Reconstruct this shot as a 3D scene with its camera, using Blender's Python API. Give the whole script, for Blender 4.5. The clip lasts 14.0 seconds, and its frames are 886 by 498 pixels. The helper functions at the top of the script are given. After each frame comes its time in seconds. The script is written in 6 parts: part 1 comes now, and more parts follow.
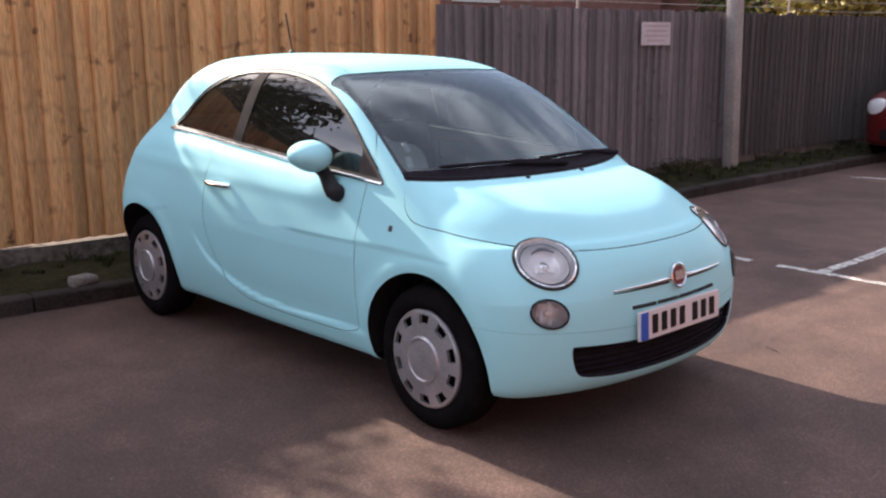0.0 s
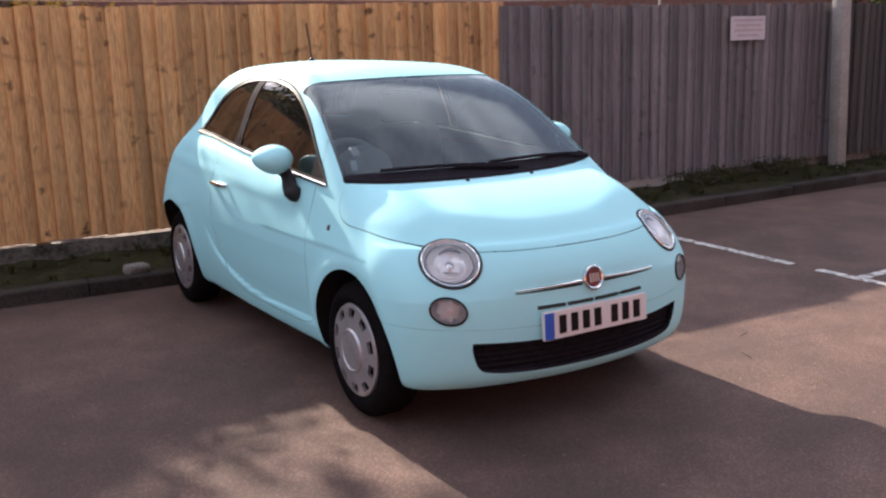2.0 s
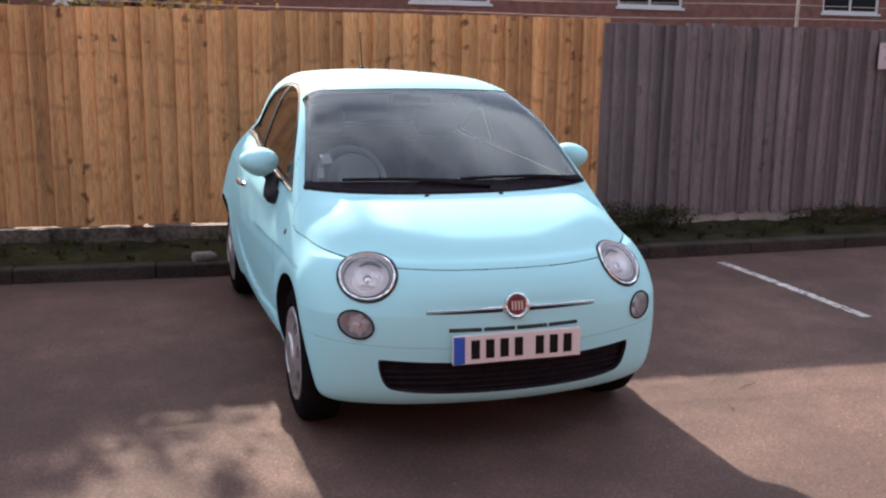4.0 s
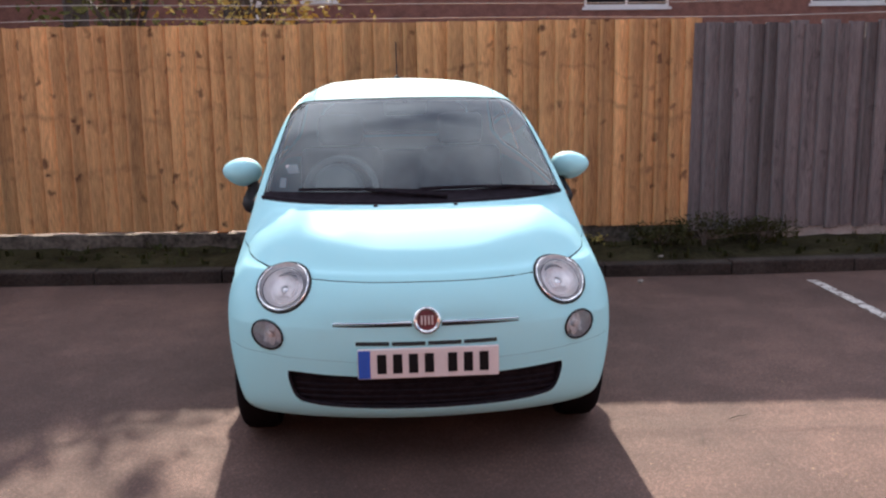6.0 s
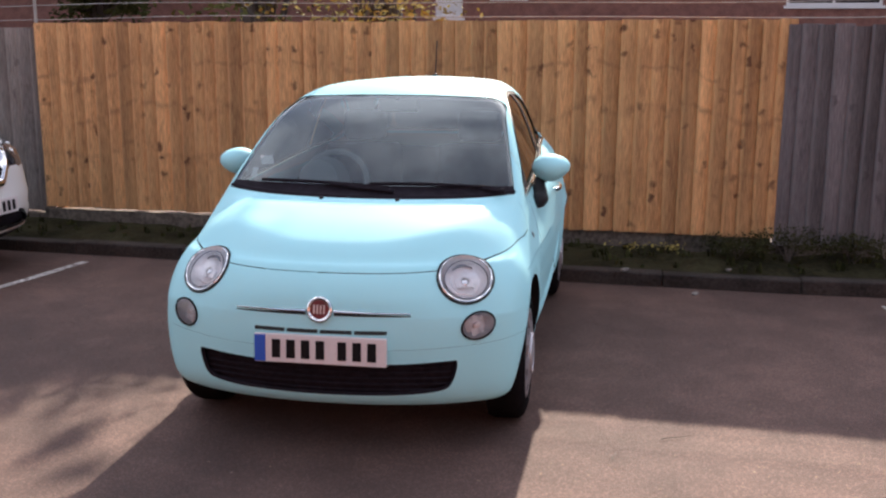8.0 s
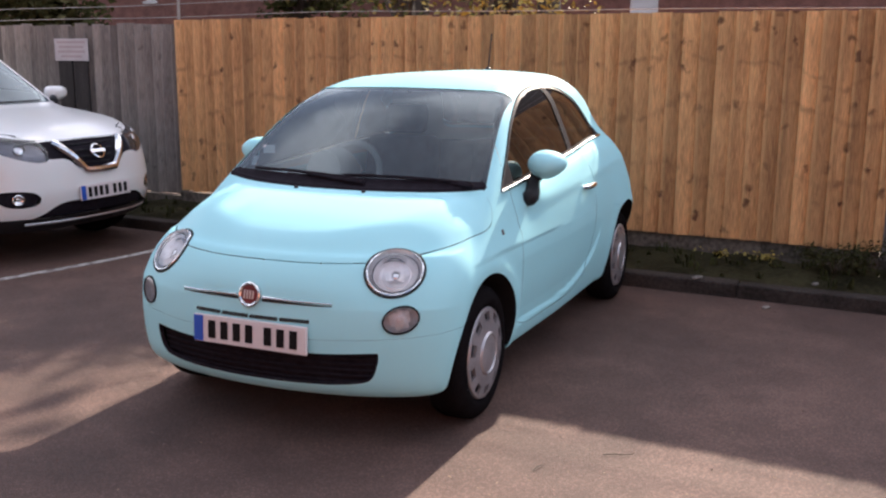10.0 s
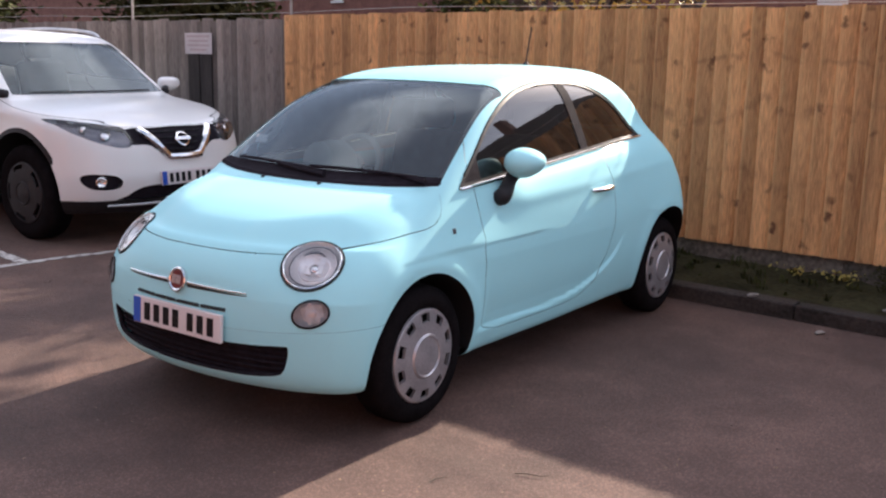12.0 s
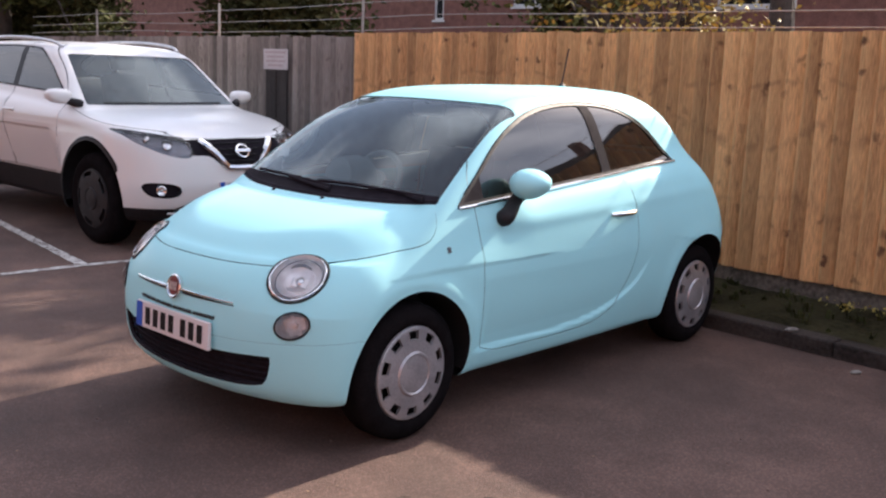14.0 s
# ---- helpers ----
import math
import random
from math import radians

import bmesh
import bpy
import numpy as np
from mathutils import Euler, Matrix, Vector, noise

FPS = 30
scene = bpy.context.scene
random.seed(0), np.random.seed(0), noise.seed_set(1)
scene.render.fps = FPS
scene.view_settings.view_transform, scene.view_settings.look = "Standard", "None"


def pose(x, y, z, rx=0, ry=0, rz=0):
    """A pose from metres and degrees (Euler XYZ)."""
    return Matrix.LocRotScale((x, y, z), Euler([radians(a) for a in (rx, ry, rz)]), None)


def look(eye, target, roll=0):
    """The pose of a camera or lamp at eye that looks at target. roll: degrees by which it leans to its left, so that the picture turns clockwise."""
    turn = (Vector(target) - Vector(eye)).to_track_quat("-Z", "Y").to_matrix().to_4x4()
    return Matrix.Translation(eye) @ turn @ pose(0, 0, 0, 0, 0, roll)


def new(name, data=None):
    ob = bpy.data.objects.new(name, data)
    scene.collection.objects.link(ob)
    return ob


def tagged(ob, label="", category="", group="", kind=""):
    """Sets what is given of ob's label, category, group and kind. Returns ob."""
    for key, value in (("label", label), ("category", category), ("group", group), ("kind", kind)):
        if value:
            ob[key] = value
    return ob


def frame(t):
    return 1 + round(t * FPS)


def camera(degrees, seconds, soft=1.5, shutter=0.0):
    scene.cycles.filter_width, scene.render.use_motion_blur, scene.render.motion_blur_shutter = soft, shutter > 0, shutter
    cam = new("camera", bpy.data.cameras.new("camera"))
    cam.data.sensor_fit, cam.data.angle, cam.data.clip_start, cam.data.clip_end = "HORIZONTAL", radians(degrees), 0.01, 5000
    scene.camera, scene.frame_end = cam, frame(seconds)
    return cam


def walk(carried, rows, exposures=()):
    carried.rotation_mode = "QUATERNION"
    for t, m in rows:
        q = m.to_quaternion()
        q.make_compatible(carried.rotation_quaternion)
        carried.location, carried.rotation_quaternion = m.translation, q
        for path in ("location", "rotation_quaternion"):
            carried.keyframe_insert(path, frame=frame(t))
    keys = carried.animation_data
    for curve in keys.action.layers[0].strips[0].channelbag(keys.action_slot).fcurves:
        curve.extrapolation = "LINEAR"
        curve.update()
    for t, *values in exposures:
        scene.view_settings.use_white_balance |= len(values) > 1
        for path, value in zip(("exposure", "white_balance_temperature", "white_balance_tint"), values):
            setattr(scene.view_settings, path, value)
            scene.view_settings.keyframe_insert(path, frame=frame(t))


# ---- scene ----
cam = camera(49.2, 14.0, soft=2.3)
PATH = [
    (0, (-3.09, -3.77, 1.473), (-1.779, -2.316, 1.061), -0.5),
    (0.5, (-2.957, -3.93, 1.479), (-1.689, -2.445, 1.045), -0.7),
    (1, (-2.773, -4.106, 1.505), (-1.603, -2.541, 1.081), -1.0),
    (1.5, (-2.589, -4.344, 1.52), (-1.497, -2.717, 1.118), -1.5),
    (2, (-2.406, -4.547, 1.523), (-1.397, -2.872, 1.105), -1.7),
    (2.5, (-2.153, -4.68, 1.533), (-1.236, -2.955, 1.103), -1.4),
    (3, (-1.902, -4.828, 1.538), (-1.08, -3.051, 1.13), -1.3),
    (3.2, (-1.801, -4.898, 1.546), (-1.028, -3.099, 1.141), -0.7),
    (5.3, (-0.586, -5.075, 1.497), (-0.259, -3.141, 1.106), 0.1),
    (5.5, (-0.479, -5.114, 1.511), (-0.202, -3.173, 1.116), -0.2),
    (6, (-0.21, -5.111, 1.527), (-0.054, -3.153, 1.149), -0.8),
    (6.5, (0.113, -5.176, 1.533), (0.155, -3.216, 1.134), 0.2),
    (7, (0.402, -5.114, 1.507), (0.334, -3.154, 1.112), -0.2),
    (7.5, (0.695, -5.094, 1.535), (0.531, -3.138, 1.154), -0.2),
    (8, (1.032, -5.132, 1.535), (0.718, -3.195, 1.152), 0.3),
    (8.2, (1.137, -5.128, 1.567), (0.775, -3.202, 1.166), 1.0),
    (10.3, (2.27, -4.674, 1.518), (1.461, -2.887, 1.132), 0.6),
    (10.5, (2.352, -4.614, 1.527), (1.524, -2.834, 1.143), 0.9),
    (11, (2.618, -4.457, 1.503), (1.698, -2.722, 1.123), 0.4),
    (11.5, (2.849, -4.334, 1.507), (1.821, -2.667, 1.1), 0.5),
    (12, (3.002, -4.099, 1.489), (1.862, -2.504, 1.095), 1.1),
    (12.5, (3.163, -3.942, 1.493), (1.93, -2.414, 1.111), 0.2),
    (13, (3.333, -3.833, 1.499), (2.045, -2.346, 1.136), 2.0),
    (13.5, (3.365, -3.819, 1.502), (2.057, -2.351, 1.135), 2.3),
    (14, (3.36, -3.803, 1.5), (2.043, -2.342, 1.138), 2.2),
]
walk(cam, [(t, look(eye, target, roll)) for t, eye, target, roll in PATH], [(0.0, 1.66, 6250, 19), (14.0, 1.66, 6250, 19)])

# ---- world and light ----
# the sun stands low behind the fence, straight ahead along +y
SUN_ELEV, SUN_AZ = radians(28.0), radians(0.0)
world = bpy.data.worlds.new("sky")
scene.world = world
world.use_nodes = True
wn = world.node_tree.nodes
sky = wn.new("ShaderNodeTexSky")
sky.sky_type = "NISHITA"
sky.sun_disc = False
sky.sun_elevation, sky.sun_rotation = SUN_ELEV, SUN_AZ
sky.air_density, sky.dust_density, sky.ozone_density = 1.0, 1.2, 1.0
wl = world.node_tree.links
# broken white cloud over the whole dome
wc = wn.new("ShaderNodeTexCoord")
wm = wn.new("ShaderNodeMapping")
wm.inputs["Scale"].default_value = (1.0, 1.0, 2.2)
wl.new(wc.outputs["Generated"], wm.inputs[0])
cl = wn.new("ShaderNodeTexNoise")
cl.inputs["Scale"].default_value, cl.inputs["Detail"].default_value, cl.inputs["Roughness"].default_value = 1.9, 7, 0.55
wl.new(wm.outputs[0], cl.inputs["Vector"])
cr = wn.new("ShaderNodeMapRange")
cr.interpolation_type = "SMOOTHSTEP"
cr.inputs[1].default_value, cr.inputs[2].default_value = 0.42, 0.66
cr.inputs[3].default_value, cr.inputs[4].default_value = 0.15, 0.9
wl.new(cl.outputs[0], cr.inputs[0])
wx = wn.new("ShaderNodeMix")
wx.data_type = "RGBA"
wl.new(cr.outputs[0], wx.inputs[0])
wl.new(sky.outputs[0], wx.inputs[6])
# the cloud is brightest round the sun and falls off away from it
sd = wn.new("ShaderNodeVectorMath")
sd.operation = "DOT_PRODUCT"
wl.new(wc.outputs["Generated"], sd.inputs[0])
sd.inputs[1].default_value = (0, math.cos(SUN_ELEV), math.sin(SUN_ELEV))
sg = wn.new("ShaderNodeMapRange")
sg.interpolation_type = "SMOOTHSTEP"
sg.inputs[1].default_value, sg.inputs[2].default_value = -0.7, 1.0
sg.inputs[3].default_value, sg.inputs[4].default_value = 0.62, 1.9
wl.new(sd.outputs["Value"], sg.inputs[0])
sc = wn.new("ShaderNodeVectorMath")
sc.operation = "SCALE"
sc.inputs[0].default_value = (8.6, 8.7, 8.9)
wl.new(sg.outputs[0], sc.inputs["Scale"])
wl.new(sc.outputs[0], wx.inputs[7])
wl.new(wx.outputs[2], wn["Background"].inputs[0])
wn["Background"].inputs[1].default_value = 0.058
sun_data = bpy.data.lights.new("sun", "SUN")
sun_data.energy, sun_data.angle, sun_data.color = 3.7, radians(0.7), (1.0, 0.86, 0.66)
sun = new("sun", sun_data)
sun.matrix_world = look((0, 40 * math.cos(SUN_ELEV), 40 * math.sin(SUN_ELEV)), (0, 0, 0))

# ---- materials ----


def mat(name, base, rough=0.5, metal=0.0, var=0.15, scale=6.0, fine=60.0, bump=0.0, bump_scale=80.0, tint=None, coat=0.0, rand=0.0, stretch=(1, 1, 1), spec=0.5, coat_rough=0.15):
    """A surface with colour variation at two scales, roughness variation and fine relief."""
    m = bpy.data.materials.new(name)
    m.use_nodes = True
    nt = m.node_tree
    n, ln = nt.nodes, nt.links
    p = n["Principled BSDF"]
    p.inputs["Metallic"].default_value = metal
    p.inputs["Specular IOR Level"].default_value = spec
    if coat:
        p.inputs["Coat Weight"].default_value = coat
        p.inputs["Coat Roughness"].default_value = coat_rough
    co = n.new("ShaderNodeTexCoord")
    mp = n.new("ShaderNodeMapping")
    mp.inputs["Scale"].default_value = stretch
    ln.new(co.outputs["Object"], mp.inputs[0])
    oi = n.new("ShaderNodeObjectInfo")
    sh = n.new("ShaderNodeVectorMath")
    sh.operation = "SCALE"
    sh.inputs[0].default_value = (13.1, 7.7, 5.3)
    ln.new(oi.outputs["Random"], sh.inputs["Scale"])
    ad = n.new("ShaderNodeVectorMath")
    ln.new(mp.outputs[0], ad.inputs[0])
    if rand:
        ln.new(sh.outputs[0], ad.inputs[1])
    big = n.new("ShaderNodeTexNoise")
    big.inputs["Scale"].default_value, big.inputs["Detail"].default_value = scale, 4
    small = n.new("ShaderNodeTexNoise")
    small.inputs["Scale"].default_value, small.inputs["Detail"].default_value = fine, 3
    for t in (big, small):
        ln.new(ad.outputs[0], t.inputs["Vector"])
    add = n.new("ShaderNodeMath")
    add.operation = "MULTIPLY_ADD"
    ln.new(small.outputs[0], add.inputs[0])
    add.inputs[1].default_value = 0.5
    half = n.new("ShaderNodeMath")
    half.operation = "MULTIPLY"
    half.inputs[1].default_value = 0.5
    ln.new(big.outputs[0], half.inputs[0])
    ln.new(half.outputs[0], add.inputs[2])
    ramp = n.new("ShaderNodeValToRGB")
    dark = [c * (1 - 1.6 * var) for c in base]
    light = [min(1, c * (1 + 1.6 * var)) for c in (tint or base)]
    ramp.color_ramp.elements[0].position, ramp.color_ramp.elements[0].color = 0.3, (*[max(0, c) for c in dark], 1)
    ramp.color_ramp.elements[1].position, ramp.color_ramp.elements[1].color = 0.7, (*light, 1)
    ln.new(add.outputs[0], ramp.inputs[0])
    col = ramp.outputs[0]
    if rand:
        hs = n.new("ShaderNodeHueSaturation")
        rr = n.new("ShaderNodeMapRange")
        rr.inputs[3].default_value, rr.inputs[4].default_value = 1 - rand, 1 + rand
        ln.new(oi.outputs["Random"], rr.inputs[0])
        ln.new(rr.outputs[0], hs.inputs["Value"])
        ln.new(col, hs.inputs["Color"])
        col = hs.outputs[0]
    ln.new(col, p.inputs["Base Color"])
    rg = n.new("ShaderNodeMapRange")
    rg.inputs[3].default_value, rg.inputs[4].default_value = max(0.02, rough * (1 - 0.6 * var)), min(1, rough * (1 + 0.6 * var))
    ln.new(small.outputs[0], rg.inputs[0])
    ln.new(rg.outputs[0], p.inputs["Roughness"])
    if bump:
        bt = n.new("ShaderNodeTexNoise")
        bt.inputs["Scale"].default_value, bt.inputs["Detail"].default_value = bump_scale, 5
        ln.new(ad.outputs[0], bt.inputs["Vector"])
        bp = n.new("ShaderNodeBump")
        bp.inputs["Strength"].default_value, bp.inputs["Distance"].default_value = min(1, bump), 0.01
        ln.new(bt.outputs[0], bp.inputs["Height"])
        ln.new(bp.outputs[0], p.inputs["Normal"])
    return m


def glass(name, tint, rough=0.0, ior=1.55, dust=0.02, sheen=(1, 1, 1)):
    """A thin pane: tinted and see-through, with a clear reflection by Fresnel."""
    m = bpy.data.materials.new(name)
    m.use_nodes = True
    nt = m.node_tree
    n, ln = nt.nodes, nt.links
    n.remove(n["Principled BSDF"])
    tr = n.new("ShaderNodeBsdfTransparent")
    tr.inputs[0].default_value = (*tint, 1)
    gl = n.new("ShaderNodeBsdfGlossy")
    gl.inputs["Roughness"].default_value = rough
    gl.inputs[0].default_value = (*sheen, 1)
    fr = n.new("ShaderNodeFresnel")
    fr.inputs[0].default_value = ior
    mx = n.new("ShaderNodeMixShader")
    ln.new(fr.outputs[0], mx.inputs[0])
    # a film of dust
    df = n.new("ShaderNodeBsdfDiffuse")
    df.inputs[0].default_value = (0.6, 0.6, 0.6, 1)
    tc = n.new("ShaderNodeTexCoord")
    ns = n.new("ShaderNodeTexNoise")
    ns.inputs["Scale"].default_value, ns.inputs["Detail"].default_value = 7, 4
    ln.new(tc.outputs["Object"], ns.inputs["Vector"])
    nm = n.new("ShaderNodeMapRange")
    nm.inputs[3].default_value, nm.inputs[4].default_value = dust * 0.4, dust * 1.6
    ln.new(ns.outputs[0], nm.inputs[0])
    md = n.new("ShaderNodeMixShader")
    ln.new(nm.outputs[0], md.inputs[0])
    ln.new(tr.outputs[0], md.inputs[1])
    ln.new(df.outputs[0], md.inputs[2])
    ln.new(md.outputs[0], mx.inputs[1])
    ln.new(gl.outputs[0], mx.inputs[2])
    ln.new(mx.outputs[0], n["Material Output"].inputs[0])
    return m


def wood(name, base, streak, knot, rand, rough=0.8, banded=0.75, knots=0.9):
    """Sawn softwood board: upright grain, knots and stains, each board of its own shade."""
    m = mat(name, base, rough, 0, 0.22, 1.3, 22, 0.5, 60, tint=streak, rand=rand, stretch=(6, 6, 0.55))
    n, ln = m.node_tree.nodes, m.node_tree.links
    p = n["Principled BSDF"]
    src = p.inputs["Base Color"].links[0].from_socket
    co = n.new("ShaderNodeTexCoord")
    oi = n.new("ShaderNodeObjectInfo")
    sh = n.new("ShaderNodeVectorMath")
    sh.operation = "SCALE"
    sh.inputs[0].default_value = (31.7, 17.3, 23.9)
    ln.new(oi.outputs["Random"], sh.inputs["Scale"])
    ad = n.new("ShaderNodeVectorMath")
    ln.new(co.outputs["Object"], ad.inputs[0])
    ln.new(sh.outputs[0], ad.inputs[1])
    ge = n.new("ShaderNodeNewGeometry")
    mp = n.new("ShaderNodeMapping")
    mp.inputs["Scale"].default_value = (1.0, 0.01, 0.75)
    ln.new(ge.outputs["Position"], mp.inputs[0])
    mp2 = n.new("ShaderNodeMapping")
    mp2.inputs["Rotation"].default_value = (radians(-90), 0, 0)
    wn_ = n.new("ShaderNodeTexNoise")
    wn_.inputs["Scale"].default_value, wn_.inputs["Detail"].default_value = 16, 2
    ln.new(ge.outputs["Position"], wn_.inputs["Vector"])
    ws_ = n.new("ShaderNodeVectorMath")
    ws_.operation = "MULTIPLY_ADD"
    ln.new(wn_.outputs["Color"], ws_.inputs[0])
    ws_.inputs[1].default_value = (0.10, 0.0, 0.10)
    ln.new(mp.outputs[0], ws_.inputs[2])
    ln.new(ws_.outputs[0], mp2.inputs[0])
    vo = n.new("ShaderNodeTexVoronoi")
    vo.voronoi_dimensions = "2D"
    vo.inputs["Scale"].default_value = 8.0
    ln.new(mp2.outputs[0], vo.inputs["Vector"])
    rp = n.new("ShaderNodeMapRange")
    rp.interpolation_type = "SMOOTHSTEP"
    rp.inputs[1].default_value, rp.inputs[2].default_value = 0.04, 0.27
    rp.inputs[3].default_value, rp.inputs[4].default_value = knots, 0.0
    ln.new(vo.outputs["Distance"], rp.inputs[0])
    pick = n.new("ShaderNodeSeparateColor")
    ln.new(vo.outputs["Color"], pick.inputs[0])
    gate = n.new("ShaderNodeMapRange")
    gate.inputs[1].default_value, gate.inputs[2].default_value = 0.4, 0.75
    ln.new(pick.outputs[0], gate.inputs[0])
    clus = n.new("ShaderNodeTexNoise")
    clus.inputs["Scale"].default_value, clus.inputs["Detail"].default_value = 2.1, 2
    ln.new(mp.outputs[0], clus.inputs["Vector"])
    cg = n.new("ShaderNodeMapRange")
    cg.inputs[1].default_value, cg.inputs[2].default_value = 0.42, 0.56
    ln.new(clus.outputs[0], cg.inputs[0])
    kn0 = n.new("ShaderNodeMath")
    kn0.operation = "MULTIPLY"
    ln.new(rp.outputs[0], kn0.inputs[0])
    ln.new(gate.outputs[0], kn0.inputs[1])
    kn = n.new("ShaderNodeMath")
    kn.operation = "MULTIPLY"
    ln.new(kn0.outputs[0], kn.inputs[0])
    ln.new(cg.outputs[0], kn.inputs[1])
    sp = n.new("ShaderNodeSeparateXYZ")
    ln.new(ge.outputs["Position"], sp.inputs[0])
    nz = n.new("ShaderNodeTexNoise")
    nz.inputs["Scale"].default_value, nz.inputs["Detail"].default_value = 1.6, 4
    ln.new(mp.outputs[0], nz.inputs["Vector"])
    bands = None
    for level, amount in ((1.46, 0.5), (1.12, 0.5), (0.72, 0.35)):
        dz = n.new("ShaderNodeMath")
        dz.operation = "SUBTRACT"
        ln.new(sp.outputs[2], dz.inputs[0])
        dz.inputs[1].default_value = level
        wob = n.new("ShaderNodeMath")
        wob.operation = "MULTIPLY_ADD"
        ln.new(nz.outputs[0], wob.inputs[0])
        wob.inputs[1].default_value = 0.7
        wob.inputs[2].default_value = -0.35
        sm = n.new("ShaderNodeMath")
        ln.new(dz.outputs[0], sm.inputs[0])
        ln.new(wob.outputs[0], sm.inputs[1])
        ab = n.new("ShaderNodeMath")
        ab.operation = "ABSOLUTE"
        ln.new(sm.outputs[0], ab.inputs[0])
        br = n.new("ShaderNodeMapRange")
        br.interpolation_type = "SMOOTHSTEP"
        br.inputs[1].default_value, br.inputs[2].default_value = 0.0, 0.05
        br.inputs[3].default_value, br.inputs[4].default_value = amount * banded, 0.0
        ln.new(ab.outputs[0], br.inputs[0])
        if bands is None:
            bands = br.outputs[0]
        else:
            mm = n.new("ShaderNodeMath")
            mm.operation = "MAXIMUM"
            ln.new(bands, mm.inputs[0])
            ln.new(br.outputs[0], mm.inputs[1])
            bands = mm.outputs[0]
    brk = n.new("ShaderNodeTexNoise")
    brk.inputs["Scale"].default_value, brk.inputs["Detail"].default_value = 11.0, 2
    ln.new(ad.outputs[0], brk.inputs["Vector"])
    bg = n.new("ShaderNodeMapRange")
    bg.inputs[1].default_value, bg.inputs[2].default_value = 0.42, 0.62
    ln.new(brk.outputs[0], bg.inputs[0])
    bm_ = n.new("ShaderNodeMath")
    bm_.operation = "MULTIPLY"
    ln.new(bands, bm_.inputs[0])
    ln.new(bg.outputs[0], bm_.inputs[1])
    kb = n.new("ShaderNodeMath")
    kb.operation = "MAXIMUM"
    ln.new(kn.outputs[0], kb.inputs[0])
    ln.new(bm_.outputs[0], kb.inputs[1])
    # larger soft stains
    st = n.new("ShaderNodeTexNoise")
    st.inputs["Scale"].default_value, st.inputs["Detail"].default_value = 1.7, 5
    ln.new(co.outputs["Object"], st.inputs["Vector"])
    sr = n.new("ShaderNodeMapRange")
    sr.inputs[1].default_value, sr.inputs[2].default_value = 0.5, 0.75
    sr.inputs[3].default_value, sr.inputs[4].default_value = 0.0, 0.3
    ln.new(st.outputs[0], sr.inputs[0])
    mxm = n.new("ShaderNodeMath")
    mxm.operation = "MAXIMUM"
    ln.new(kb.outputs[0], mxm.inputs[0])
    ln.new(sr.outputs[0], mxm.inputs[1])
    mx = n.new("ShaderNodeMix")
    mx.data_type = "RGBA"
    ln.new(mxm.outputs[0], mx.inputs[0])
    # edge highlight painted into the colour: paler along the exposed thick arris
    ox = n.new("ShaderNodeSeparateXYZ")
    ln.new(co.outputs["Object"], ox.inputs[0])
    wr = n.new("ShaderNodeMapRange")
    wr.interpolation_type = "SMOOTHSTEP"
    wr.inputs[1].default_value, wr.inputs[2].default_value = 0.008, 0.03
    wr.inputs[3].default_value, wr.inputs[4].default_value = 0.6, 0.0
    ln.new(ox.outputs[0], wr.inputs[0])
    we = n.new("ShaderNodeMix")
    we.data_type = "RGBA"
    ln.new(wr.outputs[0], we.inputs[0])
    ln.new(src, we.inputs[6])
    we.inputs[7].default_value = (*[min(1, c * 1.15) for c in streak], 1)
    ln.new(we.outputs[2], mx.inputs[6])
    mx.inputs[7].default_value = (*knot, 1)
    ln.new(mx.outputs[2], p.inputs["Base Color"])
    return m


PAINT = mat("mint_paint", (0.39, 0.77, 0.83), 0.6, 0, 0.015, 2, 300, coat=0.2, spec=0.03, coat_rough=0.05)
WHITE_PAINT = mat("white_paint", (0.79, 0.79, 0.78), 0.3, 0, 0.02, 2, 200, coat=0.6)
RED_PAINT = mat("red_paint", (0.12, 0.007, 0.008), 0.3, 0, 0.05, 2, 200, coat=0.6)
SEAM = mat("seam_shadow_gap", (0.02, 0.025, 0.025), 0.9, 0, 0.1)
BLACK = mat("black_plastic", (0.018, 0.017, 0.019), 0.55, 0, 0.3, 20, 200, 0.15, 300, spec=0.25)
GLOSSBLACK = mat("gloss_black", (0.008, 0.008, 0.010), 0.4, 0, 0.1, spec=0.15)
RUBBER = mat("tyre_rubber", (0.009, 0.0078, 0.0085), 1.0, 0, 0.3, 15, 90, 0.3, 120, spec=0.02)
MESHBLACK = mat("matt_black_mesh", (0.019, 0.016, 0.021), 0.8, 0, 0.3, 30, 200, 0.3, 200, spec=0.05)
CHROME = mat("chrome", (0.8, 0.8, 0.8), 0.12, 1, 0.04, 8, 100)
SILVER = mat("silver_plastic", (0.60, 0.60, 0.615), 0.34, 0.65, 0.14, 9, 120)
WHEELSILVER = mat("wheel_cover_silver", (0.44, 0.43, 0.45), 0.32, 0.6, 0.16, 9, 120)
STAINWOOD = mat("dark_stained_board", (0.035, 0.028, 0.027), 0.9, 0, 0.4, 3, 40, 0.5, 60, stretch=(5, 5, 0.6))
DARKALLOY = mat("dark_alloy", (0.1, 0.1, 0.105), 0.4, 0.7, 0.2)
REFLECTOR = mat("lamp_reflector", (0.95, 0.94, 0.97), 0.14, 0.28, 0.1, 18, 60, 0.9, 26)
FOGREFLECTOR = mat("fog_reflector", (0.60, 0.66, 0.70), 0.3, 0.15, 0.15, 18, 60, 0.6, 26)
